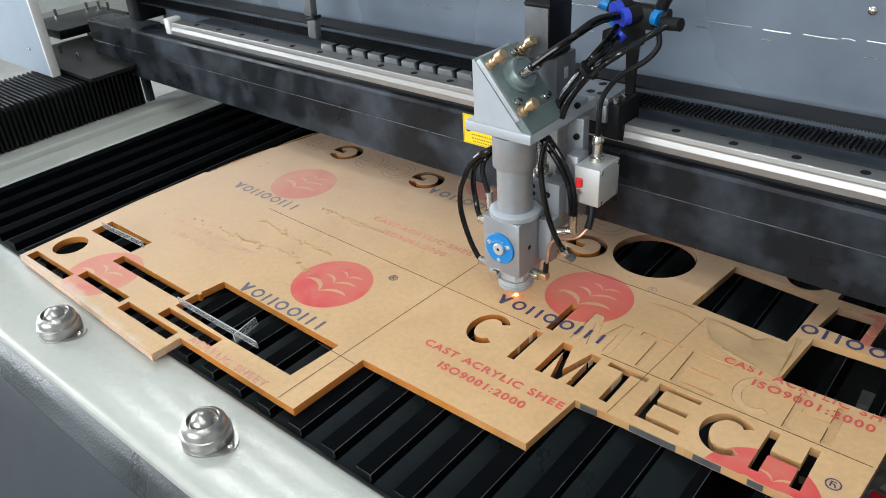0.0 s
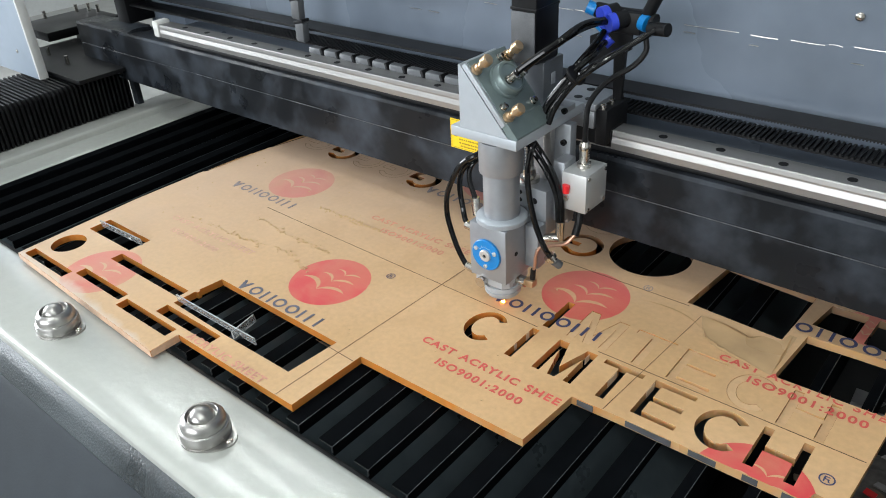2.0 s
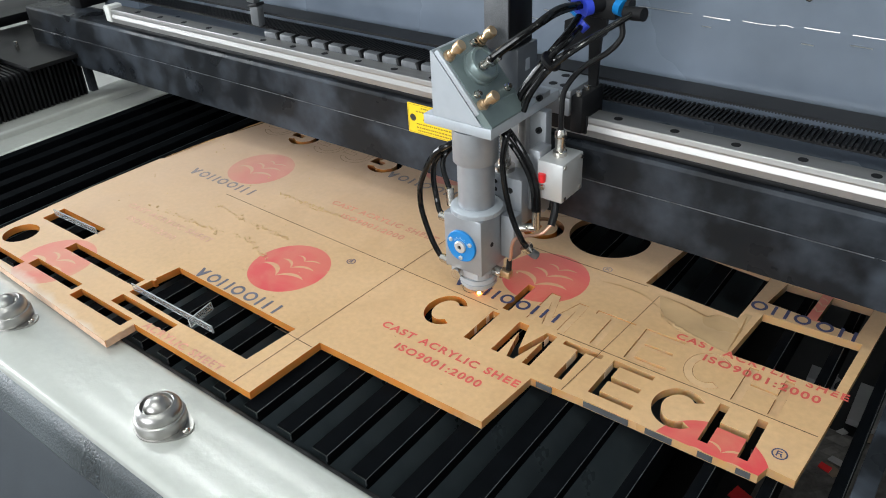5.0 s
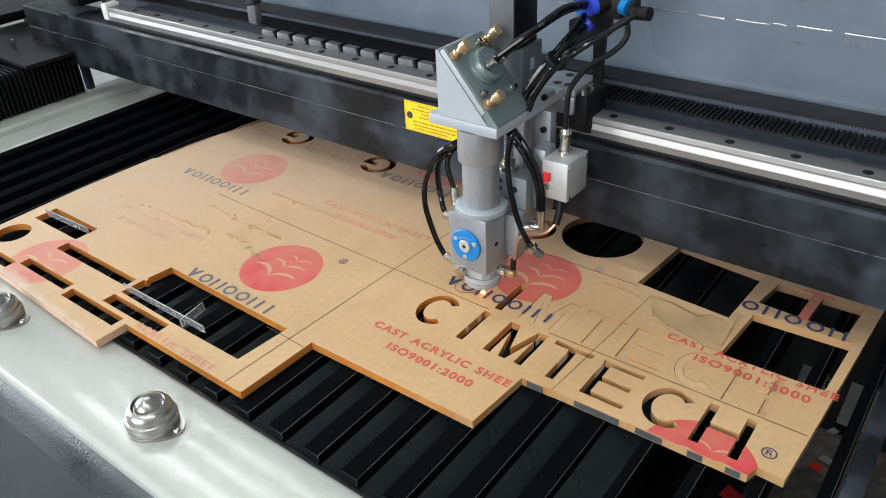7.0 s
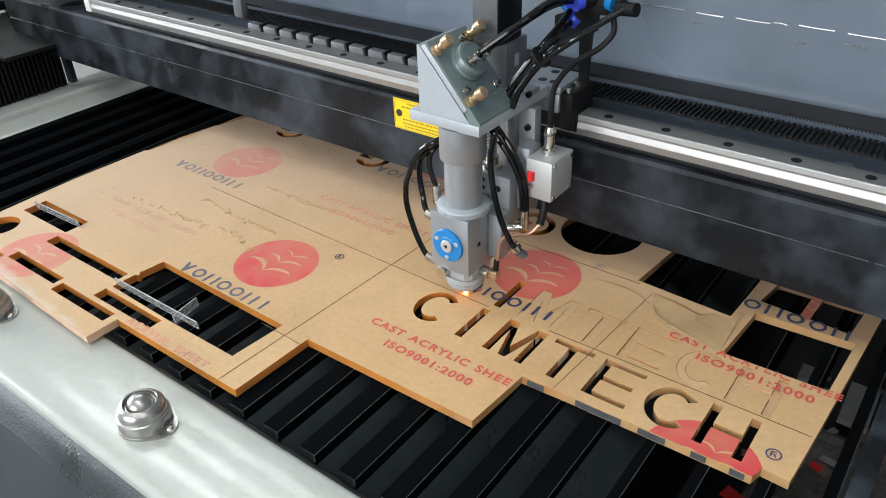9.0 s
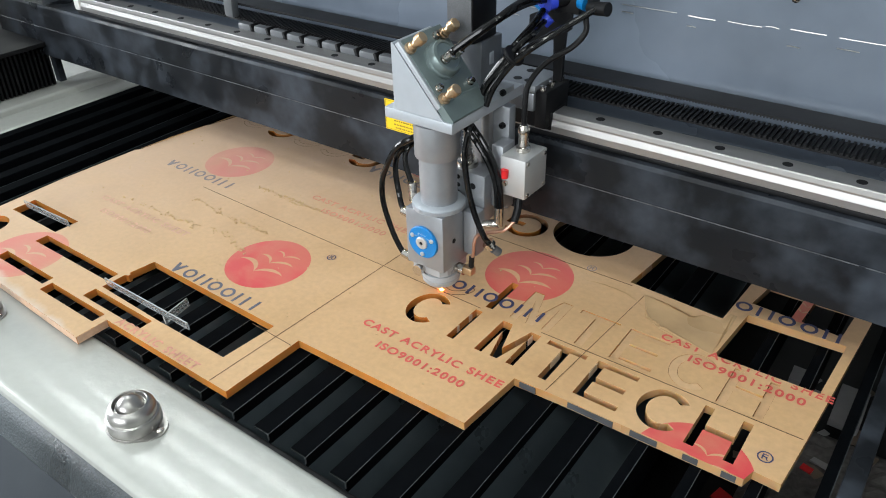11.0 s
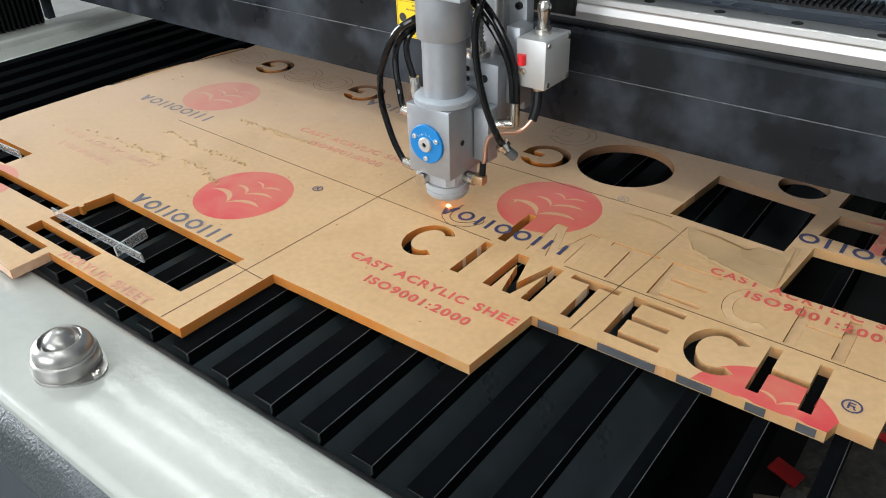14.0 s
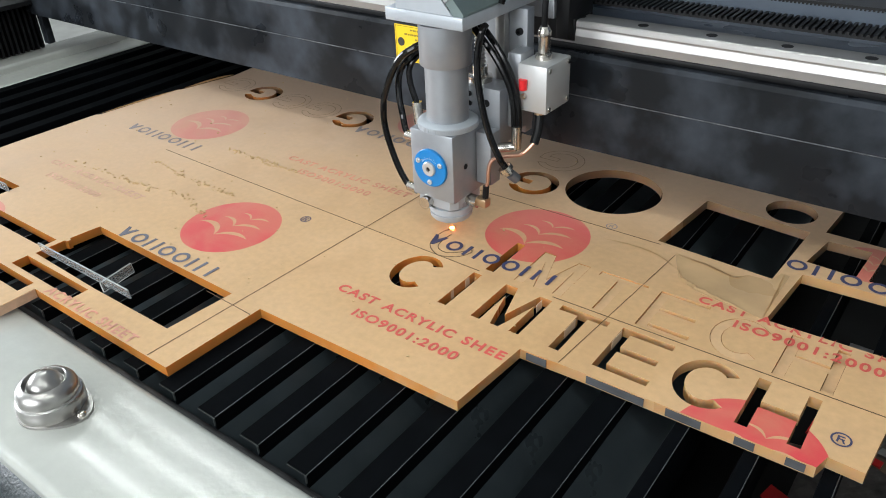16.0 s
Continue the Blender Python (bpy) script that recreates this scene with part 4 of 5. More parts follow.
# ---- offcuts lying in the waste tray ----
def tray_waste():
    rng = random.Random(21)
    bb, rb, gb = B(), B(), B()
    for k in range(95):
        x, y = rng.uniform(0.38, 0.85), rng.uniform(-0.2, 0.3)
        r = rng.uniform(0.004, 0.014)
        host = (bb, gb, bb, rb, gb)[k % 5]
        box(host, -r, r, -r * rng.uniform(0.3, 0.9), r * 0.6, 0, 0.002, 0, pose(x, y, -0.168 + 0.002 * (k % 4), rng.uniform(-12, 12), rng.uniform(-12, 12), rng.uniform(0, 180)))
    # an uneven bed of dust and chips
    heap = B()
    nx, ny = 46, 40
    grid = [[heap.verts.new((0.40 + 0.46 * i / nx, -0.22 + 0.43 * j / ny, -0.1695 + rng.uniform(0, 0.006) * (0 < i < nx and 0 < j < ny))) for i in range(nx + 1)] for j in range(ny + 1)]
    for j in range(ny):
        for i in range(nx):
            heap.faces.new((grid[j][i], grid[j][i + 1], grid[j + 1][i + 1], grid[j + 1][i]))
    tagged(part("dust_bed", heap, TRAY_DUST, smooth=0), "grey cutting dust and chips covering the waste tray", "debris", kind="stuff")
    for bm, m, lab in ((bb, TRAY_SCRAP, "brown film scraps in the waste tray"), (rb, RED, "red film scraps in the waste tray"), (gb, PALE_SCRAP, "grey acrylic scraps in the waste tray")):
        tagged(part("waste_scraps", bm, m, smooth=0), lab, "debris", kind="stuff")
    for x, y, w, h, r in ((0.468, 0.249, 0.031, 0.066, 1), (0.412, 0.272, 0.030, 0.025, 2), (0.36, -0.12, 0.02, 0.012, 30), (0.545, 0.10, 0.034, 0.05, 6)):
        b = B()
        box(b, -w / 2, w / 2, -h / 2, h / 2, 0, 0.009, 0.0004)
        tagged(part("offcut_block", b, PALE_SCRAP, m=pose(x, y, -0.158, 3, 2, r)), "greyish acrylic offcut lying in the waste tray", "offcut", "offcuts in the waste tray")


tray_waste()

# pale slivers set in as painted glints on cut faces inside the letters
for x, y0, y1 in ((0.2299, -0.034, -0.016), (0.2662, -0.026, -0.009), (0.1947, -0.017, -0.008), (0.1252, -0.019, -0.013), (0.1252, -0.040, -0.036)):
    part("cut_face_glint", box(B(), x - 0.0001, x + 0.0002, y0, y1, -0.0086, -0.0006), GLINT, acrylic, "pale glint painted on a cut face", smooth=0)


# ---- stretches of the front edge that lie bare and clear ----
for x0, x1 in ((0.219, 0.236), (0.268, 0.312), (0.3275, 0.352), (0.374, 0.387), (0.406, 0.418)):
    yy = -0.0725 + 0.002 * (x0 - 0.2135) / 0.0495 if x0 < 0.263 else -0.0705 + 0.002 * (x0 - 0.263) / 0.16
    b = B()
    box(b, x0, x1, yy - 0.0004, yy + 0.0006, -0.0078, -0.0012)
    part("clear_edge", b, SMOKY, acrylic, "bare see-through stretch of the sheet's edge", smooth=0)


# ---- the line that the beam leaves behind it, piece by piece ----
kerf_pieces = []
beam_run = smooth_line([(x, y, 0) for t, x, y in SPOT], 6)
beam_times = [a[0] + (c[0] - a[0]) * k / 6 for a, c in zip(SPOT, SPOT[1:]) for k in range(6)] + [SPOT[-1][0]]
for k in range(0, len(beam_run) - 1, 3):
    p, q = beam_run[k], beam_run[min(k + 3, len(beam_run) - 1)]
    side = Vector((-(q - p).y, (q - p).x, 0)).normalized() * 0.00035
    mid = (p + q) / 2
    piece = part("fresh_kerf", prism(B(), [tuple(((v - mid) * 1.04 + w).xy) for v, w in ((p, side), (q, side), (q, -side), (p, -side))], "z", 0.0, 0.0002), KERF, acrylic, smooth=0)
    kerf_pieces.append((beam_times[k], mid.x, mid.y, piece))


# ---- the moving gantry: beam, rail, belts, cable chain and laser housing ----
gantry = thing("gantry", "black gantry beam with linear rail, belt and blue-grey housing", "gantry")


def build_gantry():
    g = gantry
    x0, x1 = -0.995, 1.05
    b = prism(B(), [(0.105, 0.062), (0.105, 0.112), (0.1058, 0.1128), (0.105, 0.1136), (0.105, 0.148), (0.107, 0.152), (0.158, 0.152), (0.158, 0.062)], "x", x0, x1)
    part("beam", b, BLACK, g, "scuffed black painted beam", smooth=0)
    # broken pale strips painted along the beam's crease as its edge highlight
    rng = random.Random(31)
    x = -0.62
    while x < x1 - 0.2:
        ln = rng.uniform(0.04, 0.22)
        part("highlight_strip", box(B(), x, x + ln, 0.1046, 0.1052, 0.1126, 0.1132 + rng.uniform(0, 0.0003)), CREASE_SHINE, g, smooth=0)
        x += ln + rng.uniform(0.0, 0.03)
    b = B()
    box(b, -0.73, x1, 0.1125, 0.1345, 0.1525, 0.158, 0.001)
    part("rail_base", b, BLACK_DULL, g)
    # linear rail: waisted section
    c = 0.125
    sec = [(c - 0.0130, 0.1585), (c + 0.0125, 0.1585), (c + 0.0125, 0.1645), (c + 0.0100, 0.167), (c + 0.0100, 0.170), (c + 0.0125, 0.1725), (c + 0.0125, 0.1778), (c + 0.0114, 0.179),
           (c - 0.0112, 0.179), (c - 0.0120, 0.1780), (c - 0.0124, 0.1735), (c - 0.0121, 0.1725), (c - 0.0121, 0.1715), (c - 0.0136, 0.1655)]
    rail = part("linear_rail", prism(B(), sec, "x", -0.715, x1), STEEL, g, "bright ground steel linear rail", smooth=0)
    cap = mesh_of("rail_bolt_cap", lathe(B(), [(0.0046, 0), (0.0046, 0.0004), (0.0, 0.0004)], 18), BLACK_DULL, 0)
    for k in range(-14, 14):
        o = new("rail_bolt_cap", cap)
        o.parent, o.matrix_basis = rail, pose(0.184 + 0.06 * k, c, 0.1789)
    b = B()
    box(b, -0.731, -0.716, 0.110, 0.136, 0.158, 0.184, 0.002)
    part("end_stop", b, PALE, g, "white plastic end stop")
    # shelf behind the rail
    b = prism(B(), [(0.136, 0.153), (0.1365, 0.166), (0.150, 0.168), (0.199, 0.168), (0.199, 0.153)], "x", -0.712, x1)
    part("belt_shelf", b, HOUSING, g, smooth=0)
    # toothed belt, lower run with teeth up, upper run with teeth down
    for z, t0, t1, pitch in ((0.184, 0.002, 0.0042, 0.005), (0.2065, -0.0013, 0.0, 0.003)):
        host = part("belt", box(B(), -0.868, x1, 0.152, 0.184, z, z + 0.002), RUBBER, g, "black toothed drive belt")
        b = B()
        x = -0.862
        while x < x1:
            box(b, x, x + pitch * 0.5, 0.152, 0.184, z + t0, z + t1)
            x += pitch
        part("belt_teeth", b, RUBBER, host, smooth=0)
    # laser housing behind the beam
    b = prism(B(), [(0.1995, 0.152), (0.2, 0.58), (0.42, 0.58), (0.42, 0.1), (0.20, 0.1), (0.20, 0.152)], "x", -0.885, x1)
    part("housing", b, HOUSING, g, "blue-grey painted sheet-metal laser housing", smooth=0)
    # glossy beads of sealant along a joint
    rng = random.Random(4)
    x = -0.22
    while x < 0.75:
        ln = rng.uniform(0.01, 0.06)
        z = 0.2715 + rng.uniform(-0.001, 0.001)
        if rng.random() < 0.9:
            part("sealant_bead", pipe(B(), [(x, 0.1993, z), (x + ln / 2, 0.1991, z + rng.uniform(-0.0006, 0.0006)), (x + ln, 0.1993, z - 0.0005)], rng.uniform(0.0003, 0.0007), 6, 3), CHROME, g)
        if rng.random() < 0.5:
            zz = 0.271 - rng.uniform(0.003, 0.028)
            part("sealant_bead", pipe(B(), [(x, 0.1993, zz), (x + 0.006, 0.1993, zz), (x + rng.uniform(0.008, 0.02), 0.1993, zz - 0.0005)], 0.0005, 5, 2), CHROME, g)
        x += ln + rng.uniform(0.002, 0.012)
    for x in (0.325, 0.62, -0.02):
        b = lathe(B(), [(0.004, 0), (0.004, 0.0015), (0.002, 0.003), (0, 0.0032)], 14, Matrix.Translation((x, 0.199, 0.300)) @ Matrix.Rotation(radians(90), 4, "X"))
        part("screw", b, NICKEL, g)
    # yellow warning label on the beam
    b = B()
    prism(b, [(-0.081, 0.113), (-0.001, 0.113), (-0.001, 0.153 - 0.002), (-0.081, 0.151)], "y", 0.1042, 0.1047)
    lab = part("warning_label", b, YELLOW, g, "yellow warning label with black print")
    rng = random.Random(12)
    for z, w0, w in ((0.1455, -0.060, 0.040), (0.1408, -0.068, 0.060), (0.1362, -0.054, 0.030), (0.1315, -0.058, 0.036), (0.1252, -0.068, 0.062), (0.1205, -0.068, 0.062), (0.1165, -0.066, 0.050)):
        b = B()
        x = w0
        while x < w0 + w:
            ln = rng.uniform(0.0012, 0.0034)
            box(b, x, x + ln, 0.1039, 0.1041, z, z + 0.0017)
            x += ln + rng.uniform(0.0006, 0.0014)
        part("print_bar", b, LABEL_FAINT, lab, smooth=0)
    for x0, x1, z0, z1 in ((-0.0795, -0.0025, 0.1142, 0.1146), (-0.0795, -0.0025, 0.1494, 0.1498), (-0.0798, -0.0794, 0.1142, 0.1498)):
        part("print_border", box(B(), x0, x1, 0.1039, 0.1041, z0, z1), LABEL_FAINT, lab, smooth=0)
    b = lathe(B(), [(0.0045, 0), (0.0045, 0.0003), (0, 0.0003)], 20, Matrix.Translation((-0.073, 0.1041, 0.133)) @ Matrix.Rotation(radians(90), 4, "X"))
    part("print_dot", b, LABEL_INK, lab, smooth=0)
    # cable chain: lower run on the shelf, a loop, the upper run
    me = mesh_of("chain_link", box(B(), -0.0145, 0.0145, -0.0065, 0.0065, -0.009, 0.009, 0.0035), CHAIN)
    band = mesh_of("link_band", box(B(), -0.0022, 0.0022, -0.0072, 0.0072, -0.0098, 0.0098, 0.001), BLACK_DULL)

    def link(m):
        o = new("chain_link", me)
        o.parent, o.matrix_basis = g, m
        k = new("link_band", band)
        k.parent, k.matrix_basis = o, pose(0.0148, 0, 0, 0, -18, 0)

    for i in range(13):
        link(pose(-0.355 + 0.0315 * i, 0.1445, 0.1782))
    for i in range(4):
        link(pose(-0.384 - 0.003 * i, 0.1445, 0.205 + 0.0315 * i, 0, -86, 0))
    for i in range(12):
        link(pose(-0.345 + 0.0315 * i, 0.1445, 0.329))
    # left end of the gantry: carriage plate over the guide, post, bracket, side panel
    b = B()
    box(b, -1.14, -0.853, 0.015, 0.26, 0.0785, 0.086, 0.001)
    part("carriage_plate", b, BLACK_DULL, g, "black carriage plate over the side guide")
    b = B()
    box(b, -0.866, -0.852, 0.112, 0.124, 0.012, 0.078, 0.001)
    part("wiper_plate", b, BLACK, g)
    b = B()
    box(b, -0.908, -0.869, 0.145, 0.1985, 0.153, 0.6, 0.002)
    part("post", b, BLACK_DULL, g)
    b = B()
    box(b, -1.235, -1.10, 0.09, 0.25, 0.1, 0.118, 0.002)
    box(b, -1.13, -0.97, 0.1585, 0.24, 0.0862, 0.117, 0.002)
    part("bracket", b, BLACK_DULL, g)
    for x, y, z in ((-1.065, 0.067, 0.086), (-0.973, 0.058, 0.086), (-1.216, 0.215, 0.118), (-1.2, 0.235, 0.118), (-1.17, 0.24, 0.118), (-1.223, 0.148, 0.118)):
        part("bolt", rod(B(), (x, y, z - 0.001), (x, y, z + 0.016), 0.0035, 10), NICKEL, g)
    b = B()
    box(b, -1.42, -0.947, -0.012, -0.004, 0.0805, 0.6, 0.001)
    p = part("side_panel", b, PANEL, g, "pale blue-grey side panel of the housing")
    part("panel_edge", box(B(), -0.9465, -0.9405, -0.0125, 0.004, 0.0805, 0.6, 0.0015), PALE, g, "white panel edge strip")
    for z in (0.125, 0.23, 0.335):
        m = Matrix.Translation((-1.0, -0.0121, z)) @ Matrix.Rotation(radians(90), 4, "X")
        part("panel_screw", lathe(B(), [(0.0035, 0), (0.0035, 0.0012), (0.0, 0.0022)], 12, m), NICKEL, p)


build_gantry()

# ---- bellows over the side guide: each fold moves by its share ----
bellows = thing("bellows_cover", "black pleated bellows over the side guide", "bellows")
FOLDS = 78
FOLD_Y0, FOLD_Y1 = -0.50, 0.118
folds = []
for i in range(FOLDS):
    b = prism(B(), [(-1.03, 0.0), (-0.885, 0.0), (-0.882, 0.004), (-0.88, 0.068), (-0.884, 0.074), (-1.03, 0.078)], "y", -0.0034, 0.0003)
    prism(b, [(-1.026, 0.0), (-0.892, 0.0), (-0.889, 0.064), (-1.026, 0.072)], "y", 0.0004, 0.0046)
    folds.append(part("fold", b, BELLOWS, bellows, m=pose(0, FOLD_Y0 + (FOLD_Y1 - FOLD_Y0) * i / (FOLDS - 1), 0.0), smooth=0))

# ---- the laser head ----
head = thing("laser_head", "grey aluminium laser cutting head with hoses", "laser head")


def build_head():
    h = head
    # nozzle and lens holder
    b = lathe(B(), [(0.003, 0.0135), (0.0115, 0.0138), (0.0128, 0.015), (0.0178, 0.0158), (0.0198, 0.0185), (0.0202, 0.0225), (0.0192, 0.0228), (0.0192, 0.0238), (0.0202, 0.024), (0.02, 0.029), (0.018, 0.0295)], 40)
    part("nozzle", b, ALU_PALE, h, "pale rounded nozzle cap")
    b = lathe(B(), [(0.018, 0.0295), (0.0185, 0.03), (0.0185, 0.034), (0.017, 0.035)], 40)
    part("lens_ring", b, ALU, h)
    b = prism(B(), [(-0.022, -0.0185), (0.012, -0.0185), (0.0175, -0.012), (0.0175, 0.022), (-0.022, 0.022)], "z", 0.031, 0.0412)
    part("clamp", b, ALU_PALE, h)
    body = part("body", box(B(), -0.0262, 0.0205, -0.0225, 0.0285, 0.0412, 0.1060, 0.0016), ALU, h, "grey anodised aluminium body block")
    for x, y, d in ((-0.012, -0.0165, -0.009), (0.017, 0.004, 0)):
        b = B()
        p = Vector((x, y, 0.035))
        q = p + (Vector((0, d, 0)) if d else Vector((0.011, 0, 0)))
        rod(b, p, q, 0.0060, 20)
        part("thumb_screw", b, NICKEL, h)
    # blue dial
    turn = Matrix.Translation((-0.0035, -0.0226, 0.0725)) @ Matrix.Rotation(radians(90), 4, "X")
    dial = part("dial", lathe(B(), [(0.0178, 0), (0.0178, 0.0022), (0.0172, 0.0028), (0.0, 0.0028)], 44, turn), BLUE, h, "round blue dial plate")
    part("dial_hub", lathe(B(), [(0.0068, 0.0028), (0.0068, 0.0045), (0.006, 0.0052), (0.0022, 0.0052), (0.002, 0.003)], 28, turn), BOX_ALU, dial)
    for a in (25, 155, 270):
        m = turn @ Matrix.Translation((0.0132 * math.cos(radians(a)), 0.0132 * math.sin(radians(a)), 0.0028))
        part("dial_screw", lathe(B(), [(0.0024, 0), (0.0024, 0.0012), (0.0012, 0.0016), (0.001, 0.0004)], 14, m), BOX_ALU, dial)
    part("dial_bore", lathe(B(), [(0.0021, 0.0030), (0.0021, 0.0040), (0, 0.0040)], 16, turn), BLACK_DULL, dial)
    for i in range(13):
        a = radians(35 + i * 9)
        part("dial_mark", box(B(), 0.0088, 0.0100 if i % 3 else 0.0112, -0.0001, 0.0001, 0.0028, 0.00295, 0, turn @ Matrix.Rotation(a, 4, "Z")), PALE, dial, smooth=0)
    m = Matrix.Translation((0.0206, -0.004, 0.072)) @ Matrix.Rotation(radians(90), 4, "Y")
    part("set_screw_hole", lathe(B(), [(0.0026, 0), (0.0026, 0.0004), (0.0, 0.0004)], 16, m), BLACK_DULL, body)
    # knurled ring and tube
    b = lathe(B(), [(0.0258, 0.1061), (0.0266, 0.107), (0.0266, 0.1115), (0.0258, 0.1122), (0.019, 0.1135)], 64)
    part("knurled_ring", b, ALU_PALE, h, "knurled focusing ring")
    b = B()
    for i in range(96):
        a = 2 * math.pi * i / 96
        m = Matrix.Rotation(a, 4, "Z") @ Matrix.Translation((0.0267, 0, 0))
        box(b, -0.0004, 0.0004, -0.0006, 0.0006, 0.1068, 0.1108, 0, m)
    part("knurl", b, ALU_PALE, h, smooth=0)
    part("tube", lathe(B(), [(0.0187, 0.1125), (0.0187, 0.162)], 48), ALU, h, "grey aluminium tube")
    part("tube_sleeve", lathe(B(), [(0.0187, 0.162), (0.0222, 0.1625), (0.0225, 0.163), (0.0225, 0.197), (0.02, 0.1975)], 48), ALU, h)
    # top plate
    part("top_plate", box(B(), -0.045, 0.034, -0.022, 0.10, 0.198, 0.2085, 0.0008), ALU_PALE, h, "flat aluminium top plate")
    # mirror mount: wedge block with a sloping mirror plate
    b = prism(B(), [(-0.033, 0.2087), (0.0235, 0.2087), (-0.031, 0.272), (-0.033, 0.2715)], "y", -0.0215, 0.036)
    part("mirror_block", b, ALU_PALE, h, "pale wedge-shaped mirror block", smooth=0)
    # frame of the sloping plate: origin on the slope's middle, x down the slope, z out of it
    ax, nz = Vector((0.6525, 0, -0.7578)), Vector((0.7578, 0, 0.6525))
    ay = nz.cross(ax)
    F = Matrix(((ax.x, ay.x, nz.x, -0.00375), (ax.y, ay.y, nz.y, 0.008), (ax.z, ay.z, nz.z, 0.24035), (0, 0, 0, 1)))
    part("mirror_seam", box(B(), -0.0375, 0.0375, -0.0285, 0.0275, 0.0001, 0.0008, 0, F), BLACK_DULL, h)
    part("mirror_frame", box(B(), -0.039, 0.0305, -0.0295, -0.0262, 0.0009, 0.0062, 0.0005, F), ALU_PALE, h, "pale front side of the mirror plate")
    part("mirror_plate", box(B(), -0.039, 0.0305, -0.0260, 0.0335, 0.0009, 0.0066, 0.0006, F), ALU_GREEN, h, "green-grey anodised mirror plate")
    b = prism(B(), [(0.010, 0.2087), (0.034, 0.2087), (0.034, 0.2105), (0.0225, 0.2235), (0.0115, 0.2235)], "y", -0.0205, 0.036)
    part("mirror_foot", b, ALU_GREEN, h, "green-grey foot under the mirror plate", smooth=0)
    cup = part("mirror_cup", lathe(B(), [(0.0182, 0.0066), (0.0182, 0.0095), (0.0168, 0.0105), (0.0168, 0.0165), (0.0158, 0.0182), (0.0132, 0.0188), (0.0128, 0.0176), (0.0, 0.0176)], 44, F @ Matrix.Translation((-0.0068, 0.004, 0))), ALU_GREEN, h, "round green-grey mirror cup")
    for x, y in ((-0.0287, 0.0270), (-0.0287, -0.0222), (0.0252, -0.0210)):
        m = F @ Matrix.Translation((x, y, 0.0066))
        k = part("adjusting_screw", lathe(B(), [(0.0056, 0), (0.0056, 0.0030), (0.0042, 0.0036), (0.0042, 0.0072), (0.0031, 0.0076), (0.0031, 0.0120), (0.0048, 0.0126), (0.0052, 0.0205), (0.0046, 0.0212), (0, 0.0212)], 24, m), BRASS, h, "knurled brass adjusting screw")
        bb = B()
        for i in range(22):
            box(bb, 0.0048, 0.0054, -0.0004, 0.0004, 0.0132, 0.0202, 0, m @ Matrix.Rotation(2 * math.pi * i / 22, 4, "Z"))
        part("knurl", bb, BRASS, k, smooth=0)
    for x, y in ((0.0145, -0.0185), (-0.0300, 0.0170), (0.022, 0.024)):
        m = F @ Matrix.Translation((x, y, 0.0066))
        part("socket_screw", lathe(B(), [(0.0040, 0), (0.0040, 0.0012), (0.0032, 0.0014), (0.0032, 0.0052), (0.0017, 0.0055), (0.0014, 0.003), (0, 0.003)], 16, m), NICKEL, h)
    # hose fittings on the mirror cup
    ends = []
    for y in (-0.0035, 0.0105):
        m = F @ Matrix.Translation((-0.0045, y, 0.0176))
        part("hose_fitting", lathe(B(), [(0.0046, 0), (0.0046, 0.0032), (0.0036, 0.0036), (0.0036, 0.005), (0.0043, 0.0054), (0.0043, 0.0120), (0.0034, 0.0126)], 18, m), NICKEL, cup)
        ends.append(m @ Vector((0, 0, 0.011)))
    # carriage, slide and motor behind the tube
    part("slide_plate", box(B(), -0.004, 0.042, 0.062, 0.074, 0.085, 0.1975, 0.001), ALU, h, "upright aluminium slide plate")
    part("slide_rail", box(B(), 0.014, 0.024, 0.054, 0.0615, 0.10, 0.196, 0.001), STEEL, h)
    part("lift_block", box(B(), -0.006, 0.036, 0.028, 0.054, 0.082, 0.135, 0.0012), ALU, h, "drilled aluminium lift block")
    for x, z in ((0.004, 0.127), (0.004, 0.118), (0.004, 0.109), (0.022, 0.121), (0.022, 0.10)):
        m = Matrix.Translation((x, 0.0278, z)) @ Matrix.Rotation(radians(90), 4, "X")
        part("drilled_hole", lathe(B(), [(0.0024 if x < 0.01 else 0.0034, 0), (0.0024 if x < 0.01 else 0.0034, 0.0004), (0, 0.0004)], 16, m), BLACK_DULL, h)
    part("lower_block", box(B(), 0.0208, 0.037, 0.012, 0.0275, 0.05, 0.10, 0.0012), ALU, h)
    part("lead_screw", rod(B(), (0.006, 0.042, 0.136), (0.006, 0.042, 0.198), 0.004, 16), STEEL, h)
    b = B()
    for i in range(18):
        z = 0.138 + i * 0.0034
        lathe(b, [(0.0042, z), (0.0052, z + 0.0008), (0.0042, z + 0.0016)], 14, Matrix.Translation((0.006, 0.042, 0)))
    part("screw_thread", b, STEEL, h)
    part("lead_nut", lathe(B(), [(0.011, 0.135), (0.011, 0.140), (0.007, 0.141), (0.007, 0.149)], 24, Matrix.Translation((0.006, 0.042, 0))), NICKEL, h)
    for z in (0.178, 0.212, 0.15):
        m = Matrix.Translation((0.035, 0.0618, z)) @ Matrix.Rotation(radians(90), 4, "X")
        part("socket_screw", lathe(B(), [(0.0032, 0), (0.0032, 0.003), (0.0016, 0.0033), (0.0014, 0.001)], 14, m), BLACK_DULL, h)
    part("carriage", box(B(), -0.03, 0.046, 0.1005, 0.148, 0.1805, 0.2, 0.0015), ALU, h, "aluminium carriage on the linear rail")
    part("bearing_block", box(B(), -0.01, 0.062, 0.1105, 0.1395, 0.1605, 0.1803, 0.001), BLACK_DULL, h)
